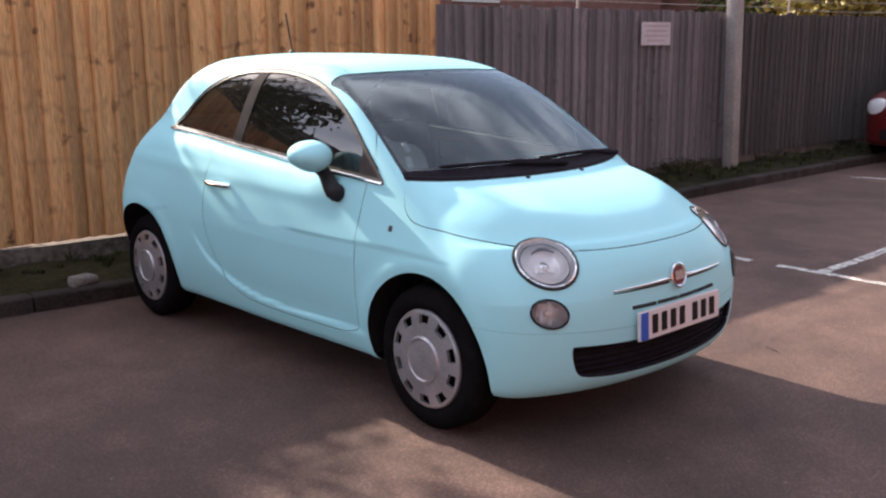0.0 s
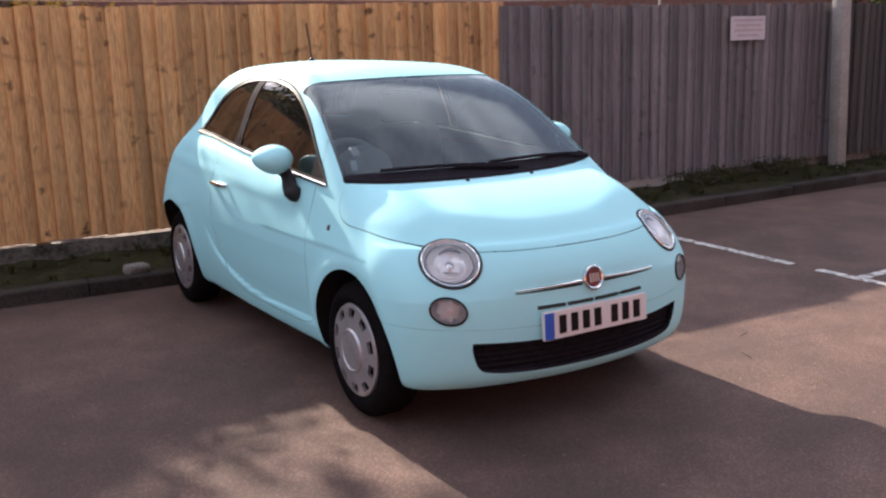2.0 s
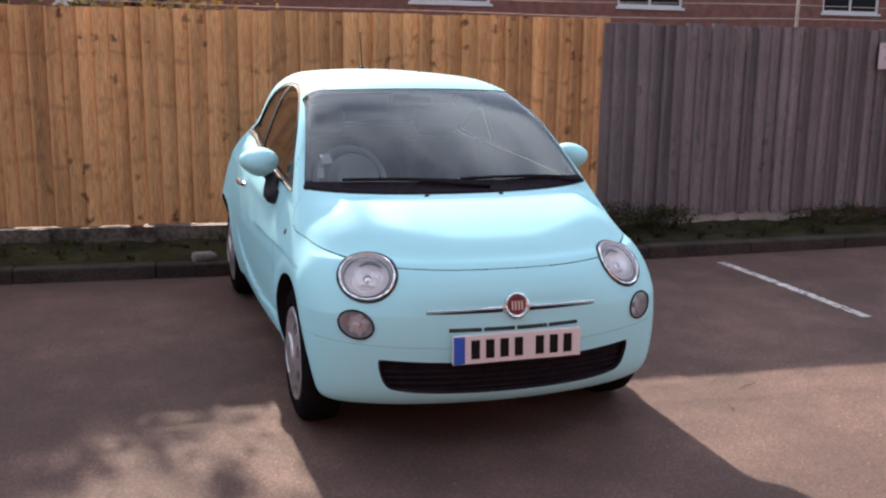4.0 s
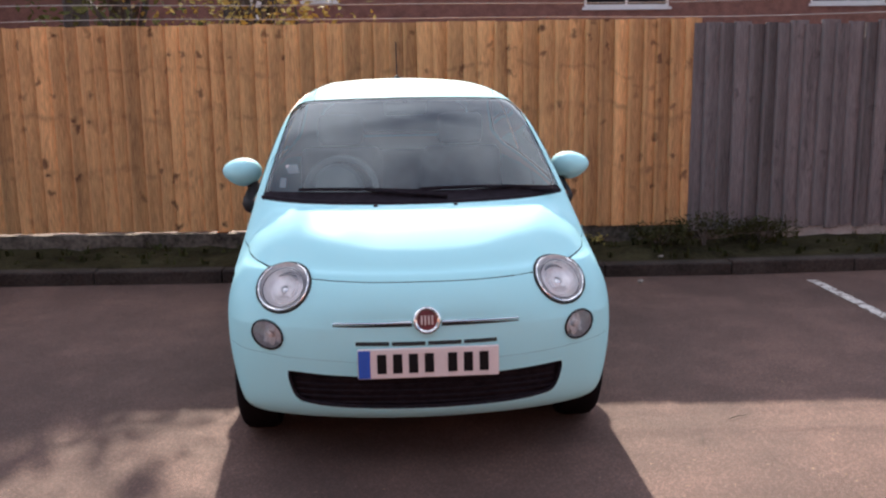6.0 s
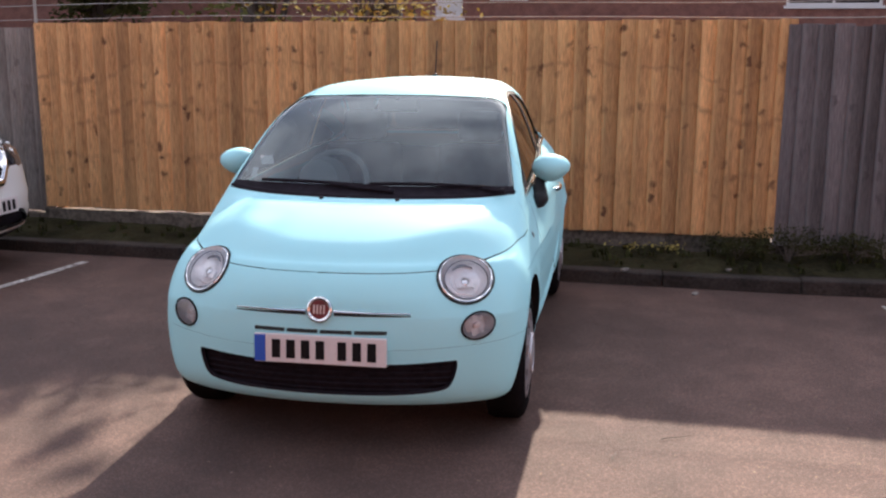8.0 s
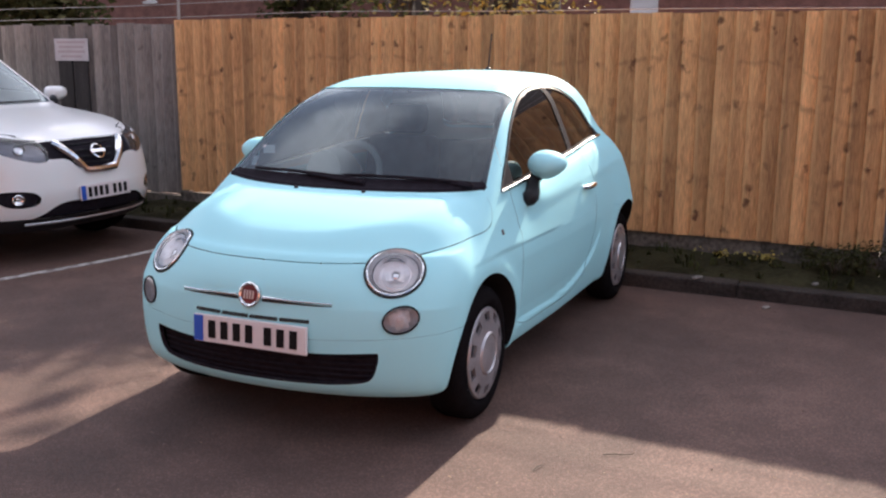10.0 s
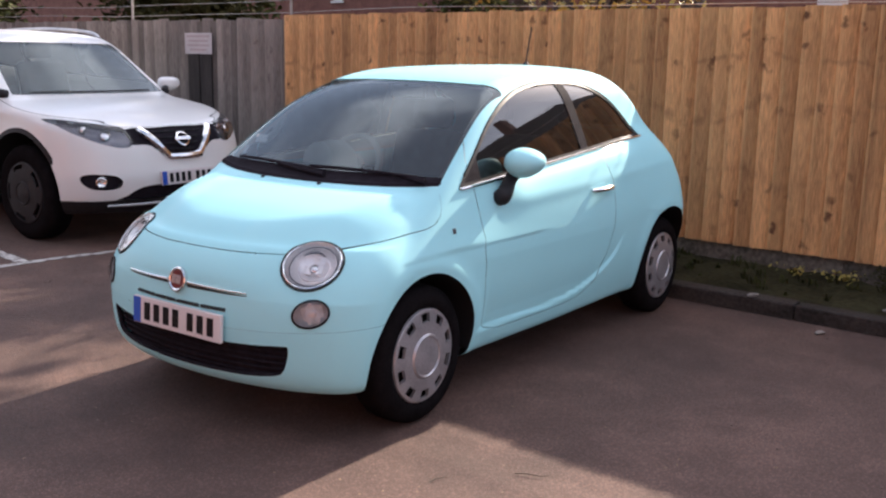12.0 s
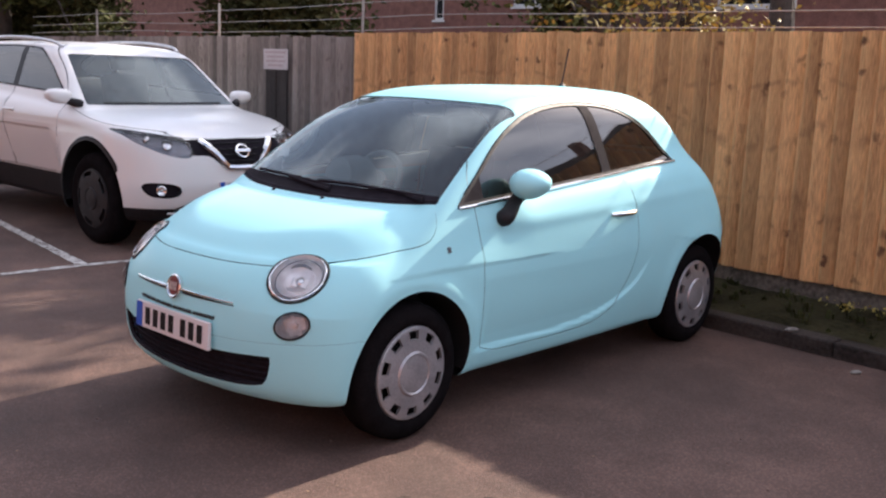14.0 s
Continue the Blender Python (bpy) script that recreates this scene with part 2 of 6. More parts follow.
LAMPGREY = mat("lamp_housing_grey", (0.17, 0.17, 0.19), 0.25, 0.6, 0.3, 20, 60, 0.5, 30)
GLASS = glass("window_glass", (0.45, 0.53, 0.56), 0.015, 1.62, 0.04, (0.84, 0.96, 0.99))
DARKGLASS = glass("tinted_glass", (0.06, 0.068, 0.068), 0.01, 1.8, 0.01)
LENS = glass("lamp_lens", (0.97, 0.97, 0.98), 0, 1.5, 0.01)
PLATE = mat("plate_white", (0.72, 0.66, 0.66), 0.35, 0, 0.03)
BLUE = mat("plate_blue", (0.02, 0.1, 0.5), 0.35, 0, 0.05)
REDENAMEL = mat("red_enamel", (0.12, 0.014, 0.022), 0.3, 0, 0.2, 30)
FABRIC = mat("seat_fabric", (0.09, 0.09, 0.1), 0.9, 0, 0.3, 12, 200, 0.3, 300)
IVORY = mat("ivory_plastic", (0.55, 0.55, 0.5), 0.5, 0, 0.08)
LINING = mat("dark_lining", (0.02, 0.02, 0.022), 0.9, 0, 0.2, spec=0.2)
KERBSTONE = mat("dark_mossy_kerb", (0.042, 0.034, 0.030), 0.95, 0, 0.45, 4, 50, 0.6, 70, rand=0.15, spec=0.2)
WOOD = wood("orange_softwood", (0.46, 0.213, 0.083), (0.70, 0.395, 0.172), (0.10, 0.036, 0.014), 0.3)
GREYWOOD = wood("weathered_grey_wood", (0.098, 0.085, 0.089), (0.20, 0.176, 0.178), (0.042, 0.035, 0.037), 0.34, 0.9, 0.25, 0.5)
BROWNGREY = wood("weathered_brown_grey_wood", (0.155, 0.13, 0.118), (0.29, 0.25, 0.225), (0.07, 0.057, 0.05), 0.34, 0.9, 0.25, 0.5)
DARKWOOD = wood("dark_grey_wood", (0.045, 0.039, 0.037), (0.088, 0.077, 0.072), (0.02, 0.017, 0.016), 0.3, 0.9, 0.2, 0.5)
CONCRETE = mat("concrete", (0.22, 0.2, 0.18), 0.9, 0, 0.35, 3, 40, 0.5, 60, rand=0.1)
PALECONCRETE = mat("pale_concrete", (0.33, 0.3, 0.28), 0.9, 0, 0.2, 3, 40, 0.4, 60)
GRAVELBOARD = mat("stained_concrete", (0.105, 0.09, 0.075), 0.95, 0, 0.58, 4, 30, 0.5, 60, rand=0.15, spec=0.2)
SOIL = mat("mossy_soil", (0.02, 0.0165, 0.011), 0.95, 0, 0.5, 3, 30, 0.9, 30, tint=(0.034, 0.031, 0.016), spec=0.05)
WIRE = mat("galvanised_wire", (0.4, 0.38, 0.36), 0.5, 0.6, 0.2)
LEAF = mat("green_leaf", (0.05, 0.062, 0.022), 0.8, 0, 0.4, 4, 40, tint=(0.09, 0.095, 0.03), rand=0.2, spec=0.15)
MOSS = mat("dark_grass", (0.024, 0.028, 0.012), 0.8, 0, 0.5, 4, 40, tint=(0.045, 0.048, 0.018), spec=0.05)
YLEAF = mat("yellow_leaf", (0.35, 0.28, 0.06), 0.6, 0, 0.4, 4, 40, rand=0.2)
DRYLEAF = mat("dry_leaf", (0.15, 0.095, 0.055), 0.85, 0, 0.5, 9, 60, tint=(0.22, 0.145, 0.09))
GRIT = mat("grit", (0.15, 0.105, 0.085), 0.9, 0, 0.4, 9, 60)
HEDGE = mat("dark_hedge_leaf", (0.028, 0.03, 0.014), 0.9, 0, 0.4, 2, 40, tint=(0.05, 0.05, 0.02), spec=0.05)
BARK = mat("bark", (0.07, 0.055, 0.045), 0.95, 0, 0.4, 8, 50, 0.8, 40)
BRICK = mat("red_brick", (0.25, 0.115, 0.09), 0.9, 0, 0.25, 5, 40, 0.4, 60, rand=0.12)
ROOFTILE = mat("roof_tile", (0.07, 0.05, 0.045), 0.9, 0, 0.3, 6, 30, 0.4, 30)
UPVC = mat("white_upvc", (0.75, 0.75, 0.75), 0.4, 0, 0.04)
SIGNWHITE = mat("sign_white", (0.55, 0.5, 0.52), 0.5, 0, 0.1)
SIGNPINK = mat("sign_faded_red", (0.45, 0.36, 0.375), 0.5, 0, 0.1)


def asphalt():
    m = mat("asphalt", (0.078, 0.0435, 0.037), 0.85, 0, 0.35, 0.7, 160, 0.7, 260, tint=(0.132, 0.0755, 0.059))
    n, ln = m.node_tree.nodes, m.node_tree.links
    p = n["Principled BSDF"]
    src = p.inputs["Base Color"].links[0].from_socket
    co = n.new("ShaderNodeTexCoord")
    # oil spots and damp patches
    pt = n.new("ShaderNodeTexNoise")
    pt.inputs["Scale"].default_value, pt.inputs["Detail"].default_value = 3.4, 7
    ln.new(co.outputs["Object"], pt.inputs["Vector"])
    pr = n.new("ShaderNodeMapRange")
    pr.inputs[1].default_value, pr.inputs[2].default_value = 0.42, 0.68
    pr.inputs[3].default_value, pr.inputs[4].default_value = 0.85, 1.17
    ln.new(pt.outputs[0], pr.inputs[0])
    # pale grit
    vo = n.new("ShaderNodeTexVoronoi")
    vo.inputs["Scale"].default_value = 75
    ln.new(co.outputs["Object"], vo.inputs["Vector"])
    vr = n.new("ShaderNodeMapRange")
    vr.inputs[1].default_value, vr.inputs[2].default_value = 0.05, 0.55
    vr.inputs[3].default_value, vr.inputs[4].default_value = 1.45, 0.8
    ln.new(vo.outputs["Distance"], vr.inputs[0])
    mu = n.new("ShaderNodeMath")
    mu.operation = "MULTIPLY"
    ln.new(pr.outputs[0], mu.inputs[0])
    ln.new(vr.outputs[0], mu.inputs[1])
    mx = n.new("ShaderNodeVectorMath")
    mx.operation = "SCALE"
    ln.new(src, mx.inputs[0])
    ln.new(mu.outputs[0], mx.inputs["Scale"])
    ln.new(mx.outputs[0], p.inputs["Base Color"])
    return m


ASPHALT = asphalt()


def line_paint():
    """White road paint, worn through to the asphalt in patches."""
    m = mat("worn_line_paint", (0.55, 0.53, 0.5), 0.8, 0, 0.3, 9, 70, 0.4, 120)
    n, ln = m.node_tree.nodes, m.node_tree.links
    p = n["Principled BSDF"]
    src = p.inputs["Base Color"].links[0].from_socket
    co = n.new("ShaderNodeTexCoord")
    wear = n.new("ShaderNodeTexNoise")
    wear.inputs["Scale"].default_value, wear.inputs["Detail"].default_value, wear.inputs["Roughness"].default_value = 17, 6, 0.7
    ln.new(co.outputs["Object"], wear.inputs["Vector"])
    wr = n.new("ShaderNodeMapRange")
    wr.interpolation_type = "SMOOTHSTEP"
    wr.inputs[1].default_value, wr.inputs[2].default_value = 0.47, 0.60
    wr.inputs[3].default_value, wr.inputs[4].default_value = 0.0, 0.85
    ln.new(wear.outputs[0], wr.inputs[0])
    mx = n.new("ShaderNodeMix")
    mx.data_type = "RGBA"
    ln.new(wr.outputs[0], mx.inputs[0])
    ln.new(src, mx.inputs[6])
    mx.inputs[7].default_value = (0.10, 0.06, 0.05, 1)
    ln.new(mx.outputs[2], p.inputs["Base Color"])
    return m


LINEPAINT = line_paint()

# ---- mesh helpers ----


def part(name, bm, material, parent=None, label=""):
    """Links a bmesh, or a ready mesh, as one mesh object under a thing or a part."""
    if isinstance(bm, bpy.types.Mesh):
        me = bm
    else:
        me = bpy.data.meshes.new(name)
        bm.to_mesh(me)
        bm.free()
    if material and not me.materials:
        me.materials.append(material)
    ob = new(name, me)
    ob.parent = parent
    if label:
        tagged(ob, label)
    return ob


def thing(name, label, category, m=None, group="", kind=""):
    ob = new(name)
    if m is not None:
        ob.matrix_world = m
    return tagged(ob, label, category, group, kind)


def smooth(me, angle=40):
    me.polygons.foreach_set("use_smooth", [True] * len(me.polygons))
    me.set_sharp_from_angle(angle=radians(angle))
    return me


def smoothed(name, bm, material, parent=None, label="", angle=40):
    me = bpy.data.meshes.new(name)
    bm.to_mesh(me)
    bm.free()
    smooth(me, angle)
    return part(name, me, material, parent, label)


def box(x0, y0, z0, x1, y1, z1, bevel=0.0, seg=2, bm=None):
    bm = bm or bmesh.new()
    r = bmesh.ops.create_cube(bm, size=1, matrix=Matrix.LocRotScale(((x0 + x1) / 2, (y0 + y1) / 2, (z0 + z1) / 2), None, (x1 - x0, y1 - y0, z1 - z0)))
    if bevel:
        ed = {e for v in r["verts"] for e in v.link_edges}
        bmesh.ops.bevel(bm, geom=list(ed), offset=bevel, segments=seg, affect="EDGES", profile=0.5)
    return bm


def lathe(profile, steps=40, axis="x", bm=None):
    """Turns a profile of (radius, height) round an axis."""
    bm = bm or bmesh.new()
    rings = []
    for r, h in profile:
        ring = []
        for k in range(steps):
            a = 2 * math.pi * k / steps
            c, s = r * math.cos(a), r * math.sin(a)
            co = {"x": (h, c, s), "y": (c, h, s), "z": (c, s, h)}[axis]
            ring.append(bm.verts.new(co))
        rings.append(ring)
    for a, b in zip(rings, rings[1:]):
        for k in range(steps):
            bm.faces.new((a[k], a[(k + 1) % steps], b[(k + 1) % steps], b[k]))
    bmesh.ops.remove_doubles(bm, verts=bm.verts, dist=1e-5)
    bmesh.ops.recalc_face_normals(bm, faces=bm.faces)
    return bm


def tube(points, radius, sides=8, bm=None, taper=None, flat=1.0):
    """A round bar along points."""
    bm = bm or bmesh.new()
    pts = [Vector(p) for p in points]
    rings = []
    for i, p in enumerate(pts):
        d = (pts[min(i + 1, len(pts) - 1)] - pts[max(i - 1, 0)]).normalized()
        up = Vector((0, 0, 1)) if abs(d.z) < 0.9 else Vector((1, 0, 0))
        a = d.cross(up).normalized()
        b = a.cross(d).normalized()
        r = float(radius * (taper[i] if taper else 1))
        rings.append([bm.verts.new(p + r * (math.cos(2 * math.pi * k / sides) * a + flat * math.sin(2 * math.pi * k / sides) * b)) for k in range(sides)])
    for r0, r1 in zip(rings, rings[1:]):
        for k in range(sides):
            bm.faces.new((r0[k], r0[(k + 1) % sides], r1[(k + 1) % sides], r1[k]))
    bm.faces.new(list(reversed(rings[0])))
    bm.faces.new(rings[-1])
    bmesh.ops.recalc_face_normals(bm, faces=bm.faces)
    return bm


def spline(points, count):
    """Catmull-Rom through points, as an array of count points."""
    p = np.array(points, float)
    p = np.vstack([2 * p[0] - p[1], p, 2 * p[-1] - p[-2]])
    u = np.linspace(0, len(p) - 3 - 1e-9, count)
    i, t = np.floor(u).astype(int), (u % 1)[:, None]
    a, b, c, d = p[i], p[i + 1], p[i + 2], p[i + 3]
    return 0.5 * (2 * b + (c - a) * t + (2 * a - 5 * b + 4 * c - d) * t**2 + (3 * b - a - 3 * c + d) * t**3)


def curve(points):
    """A smooth function through (x, y) points."""
    s = spline(points, 40 * len(points))
    return lambda x: np.interp(x, s[:, 0], s[:, 1])


# ---- curved car shells, cut into panels ----


def smax(a, b, k):
    h = np.maximum(k - np.abs(a - b), 0) / k
    return np.maximum(a, b) + h * h * k / 4


def smin(a, b, k):
    return -smax(-a, -b, k)


def shell(f, y0, y1, zc, n_cap, n_mid, n_phi):
    """Samples the surface f = 0 round a spine from y0 to y1, and mirrors it: places, normals, triangles."""
    a = np.r_[np.linspace(0.0, np.pi / 2, n_cap, endpoint=False), np.full(n_mid, np.pi / 2), np.linspace(np.pi / 2, np.pi, n_cap + 1)[1:]]
    yb = np.r_[np.full(n_cap, y0), np.linspace(y0, y1, n_mid), np.full(n_cap, y1)]
    phi = np.linspace(-np.pi / 2, np.pi / 2, n_phi)
    A, PH = np.meshgrid(a, phi, indexing="ij")
    YB = np.repeat(yb[:, None], n_phi, 1)
    D = np.stack([np.sin(A) * np.cos(PH), -np.cos(A), np.sin(A) * np.sin(PH)], -1)
    O = np.stack([0 * YB, YB, 0 * YB + zc], -1)
    lo, hi = np.zeros(A.shape), np.full(A.shape, 3.0)
    for _ in range(34):
        mid = (lo + hi) / 2
        inside = f(O + mid[..., None] * D) < 0
        lo, hi = np.where(inside, mid, lo), np.where(inside, hi, mid)
    P = O + ((lo + hi) / 2)[..., None] * D
    P[..., 0] = np.maximum(P[..., 0], 0)
    e = 2e-3
    N = np.stack([f(P + e * v) - f(P - e * v) for v in np.eye(3)], -1)
    N /= np.linalg.norm(N, axis=-1, keepdims=True) + 1e-12
    na = len(a)
    idx = np.arange(na * n_phi).reshape(na, n_phi)
    q0, q1, q2, q3 = idx[:-1, :-1].ravel(), idx[1:, :-1].ravel(), idx[1:, 1:].ravel(), idx[:-1, 1:].ravel()
    T = np.vstack([np.stack([q0, q1, q2], 1), np.stack([q0, q2, q3], 1)])
    P, N = P.reshape(-1, 3), N.reshape(-1, 3)
    area = np.linalg.norm(np.cross(P[T[:, 1]] - P[T[:, 0]], P[T[:, 2]] - P[T[:, 0]]), axis=1)
    T = T[area > 1e-10]
    flip = np.array([-1, 1, 1])
    M = (np.vstack([P, P * flip]), np.vstack([N, N * flip]), np.vstack([T, T[:, ::-1] + len(P)]))
    # faces look outwards
    P, N, T = M
    fn = np.cross(P[T[:, 1]] - P[T[:, 0]], P[T[:, 2]] - P[T[:, 0]])
    bad = (fn * N[T[:, 0]]).sum(1) < 0
    T[bad] = T[bad][:, ::-1]
    return M


def cut(mesh, g):
    """Splits a mesh along g = 0, with g a function of places: (inside, outside)."""
    P, N, T = mesh
    if not len(T):
        return mesh, mesh
    gv = g(P)
    gv = np.where(np.abs(gv) < 1e-7, 1e-7, gv)
    s = gv[T] < 0
    cnt = s.sum(1)
    ins, outs = [T[cnt == 3]], [T[cnt == 0]]
    newP, newN, base = [], [], len(P)
    for want in (1, 2):
        tri = T[cnt == want]
        if not len(tri):
            continue
        odd = s[cnt == want] if want == 1 else ~s[cnt == want]
        k = odd.argmax(1)
        r = np.arange(len(tri))
        a, b, c = tri[r, k], tri[r, (k + 1) % 3], tri[r, (k + 2) % 3]
        tb, tc = gv[a] / (gv[a] - gv[b]), gv[a] / (gv[a] - gv[c])
        pb, pc = P[a] + tb[:, None] * (P[b] - P[a]), P[a] + tc[:, None] * (P[c] - P[a])
        nb, nc = N[a] + tb[:, None] * (N[b] - N[a]), N[a] + tc[:, None] * (N[c] - N[a])
        ib, ic = base + np.arange(len(tri)), base + len(tri) + np.arange(len(tri))
        base += 2 * len(tri)
        newP += [pb, pc]
        newN += [nb, nc]
        tip = np.stack([a, ib, ic], 1)
        rest = np.vstack([np.stack([ib, b, c], 1), np.stack([ib, c, ic], 1)])
        (ins if want == 1 else outs).append(tip)
        (outs if want == 1 else ins).append(rest)
    P2 = np.vstack([P, *newP]) if newP else P
    N2 = np.vstack([N, *newN]) if newN else N
    N2 = N2 / (np.linalg.norm(N2, axis=1, keepdims=True) + 1e-12)
    out = []
    for group in (ins, outs):
        t = np.vstack(group)
        used, inv = np.unique(t.ravel(), return_inverse=True)
        out.append((P2[used], N2[used], inv.reshape(-1, 3)))
    return out


def shifted(mesh, d):
    return mesh[0] + d * mesh[1], mesh[1], mesh[2]


def skin(name, mesh, material, parent, label=""):
    """A cut panel as a mesh object that keeps the smooth shading of the whole shell."""
    P, N, T = mesh
    me = bpy.data.meshes.new(name)
    me.from_pydata(P.tolist(), [], T.tolist())
    me.polygons.foreach_set("use_smooth", [True] * len(me.polygons))
    me.normals_split_custom_set_from_vertices(N.tolist())
    return part(name, me, material, parent, label)


def seam(mesh, g, seams, w=0.0022):
    """Splits along g = 0 and takes out a narrow gap, which goes to the list seams."""
    a, rest = cut(mesh, lambda p: g(p) + w)
    gap, b = cut(rest, lambda p: g(p) - w)
    seams.append(shifted(gap, -0.006))
    return a, b


def joined(meshes):
    base, out = 0, [[], [], []]
    for P, N, T in meshes:
        out[0].append(P), out[1].append(N), out[2].append(T + base)
        base += len(P)
    return tuple(np.vstack(o) for o in out)


def outline(points):
    """A closed smooth outline."""
    p = list(points)
    n = len(p)
    s = spline(p[-1:] + p + p[:2], (n + 2) * 12 + 1)
    return s[12 : 12 + n * 12]


def inside_of(poly):
    """Signed distance to a closed outline in the plane, below zero inside."""
    a = np.asarray(poly, float)
    b = np.roll(a, -1, 0)

    def g(q):
        d, c = np.full(len(q), 1e9), np.zeros(len(q), int)
        for p0, p1 in zip(a, b):
            e = p1 - p0
            w = q - p0
            t = np.clip((w @ e) / (e @ e + 1e-15), 0, 1)
            d = np.minimum(d, ((w - t[:, None] * e) ** 2).sum(1))
            up = (p0[1] <= q[:, 1]) != (p1[1] <= q[:, 1])
            with np.errstate(divide="ignore", invalid="ignore"):
                xi = p0[0] + (q[:, 1] - p0[1]) * e[0] / e[1]
            c += up & (q[:, 0] < xi)
        return np.where(c % 2 == 1, -1, 1) * np.sqrt(d)

    return g

# ---- the small mint hatchback ----
F_AXLE, R_AXLE, HUB_Z = -1.07, 1.23, 0.287
ARCH_R = {F_AXLE: 0.334, R_AXLE: 0.35}

HOOD_LINE = curve([(-1.75, 0.64), (-1.65, 0.712), (-1.5, 0.800), (-1.35, 0.863), (-1.2, 0.907), (-1.05, 0.941), (-0.9, 0.964), (-0.7, 0.985), (0.0, 1.0), (0.35, 1.01), (1.1, 1.05), (1.8, 1.05)])
BELT = curve([(-2, 0.93), (-0.75, 0.94), (0.345, 1.005), (1.0, 1.04), (1.3, 1.02), (1.6, 0.95), (2, 0.80)])
PLAN = curve([(-1.9, 0.75), (-1.6, 0.757), (-1.3, 0.760), (-1.07, 0.761), (-0.6, 0.780), (0, 0.802), (0.6, 0.806), (1.23, 0.808), (1.5, 0.80), (1.8, 0.73)])
NOSE = curve([(0.0, -1.55), (0.15, -1.60), (0.22, -1.655), (0.3, -1.69), (0.45, -1.702), (0.58, -1.688), (0.66, -1.670), (0.74, -1.630), (0.85, -1.53), (1.5, -1.3)])
TAIL = curve([(0.0, 1.6), (0.25, 1.79), (0.5, 1.855), (0.75, 1.81), (1.0, 1.645), (1.5, 1.3)])
CABIN = curve([(-1.2, 0.68), (-0.8, 0.695), (-0.4, 0.705), (0.2, 0.705), (0.6, 0.695), (1.1, 0.66), (1.5, 0.60), (1.8, 0.5)])
ROOF = curve([(-0.9, 1.29), (-0.5, 1.375), (-0.25, 1.412), (0, 1.428), (0.3, 1.436), (0.6, 1.438), (0.9, 1.436), (1.2, 1.406), (1.5, 1.33), (1.8, 1.19)])
CREASE = curve([(-1.0, 0.30), (-0.65, 0.305), (-0.06, 0.31), (0.25, 0.345), (0.5, 0.43), (0.62, 0.52), (0.8, 0.7)])


def screen_y(x, z):
    """Where the windscreen's face lies."""
    return -0.985 + 0.28 * x * x + 1.60 * (z - 0.96) + 0.35 * (z - 0.96) * (z - 1.40)


def soft_step(t):
    t = np.clip(t, 0, 1)
    return t * t * (3 - 2 * t)


def fiat_form(p):
    x, y, z = np.abs(p[..., 0]), p[..., 1], p[..., 2]
    r_f, r_r = np.hypot(y - F_AXLE, z - HUB_Z), np.hypot(y - R_AXLE, z - HUB_Z)
    side = PLAN(y) - 0.55 * np.maximum(0.52 - z, 0) ** 2 - (0.48 + 0.22 * soft_step((-0.35 - y) / 0.4) + 0.22 * soft_step((y - 0.7) / 0.5)) * np.maximum(z - 0.60, 0) ** 2
    side = side + 0.010 * np.exp(-(((r_f - 0.37) / 0.05) ** 2)) + 0.010 * np.exp(-(((r_r - 0.37) / 0.05) ** 2))
    # the lower door stands proud below a curved crease
    low = np.clip((CREASE(y) - z) / 0.024 + 0.5, 0, 1)
    mid = np.clip((y + 0.72) / 0.1, 0, 1) * np.clip((0.72 - y) / 0.15, 0, 1)
    side = side - 0.019 * mid * (1 - low * low * (3 - 2 * low)) * np.clip((0.62 - z) / 0.25, 0, 1)
    # the wings fall in towards the bonnet
    side = side - 0.024 * np.exp(-(((z - 0.83) / 0.10) ** 2)) * soft_step((-0.3 - y) / 0.4)
    # a soft shoulder line
    side = side + 0.006 * np.exp(-(((z - 0.845 - 0.03 * (y + 0.5)) / 0.035) ** 2))
    f_side = (x - side) * 0.97
    ahead = soft_step((-0.72 - y) / 0.25)
    f_top = (z - BELT(y) - ahead * (HOOD_LINE(y) - BELT(y)) + 0.09 * x * x * ahead) * 0.93
    bow = 0.024 * (x / 0.6) ** 6
    slope = 0.60 * x + 0.24 * (x / 0.6) ** 5
    f_nose = (NOSE(z) + 0.30 * x**2 + bow + 0.75 * np.maximum(z - 0.57, 0) * x**2 - y) / np.sqrt(1.15 + 0.5 * slope**2)
    f_tail = (y - TAIL(z) + 0.26 * x**2 + 0.24 * x**4) * 0.9
    f = smax(f_nose, f_side, 0.085)
    f = smax(f, f_tail, 0.17)
    f = smax(f, f_top, 0.09 + 0.12 * soft_step((-0.8 - y) / 0.45) * soft_step((x - 0.15) / 0.5))
    f = smax(f, 0.19 - z + 0.01 * np.clip((y + 1.3) * -5, 0, 1), 0.05)
    g_side = (x - (CABIN(y) - 0.30 * (z - 0.95) - 0.22 * np.maximum(z - 0.95, 0) ** 2)) * 0.94
    g_front = (screen_y(x, z) - y) * 0.53
    g_roof = z - (ROOF(y) - 0.14 * x * x)
    g_back = (y - (1.665 - 0.82 * (z - 0.95) - 0.35 * np.maximum(z - 0.95, 0) ** 2 - 0.22 * x * x)) * 0.8
    g = smax(g_front, g_side, 0.05)
    g = smax(g, g_back, 0.14)
    g = smax(g, g_roof, 0.13)
    g = np.maximum(g, 0.7 - z)
    blend = np.clip((y - 0.75) / 0.5, 0, 1)
    return smin(f, g, 0.022 + 0.11 * blend * blend * (3 - 2 * blend))


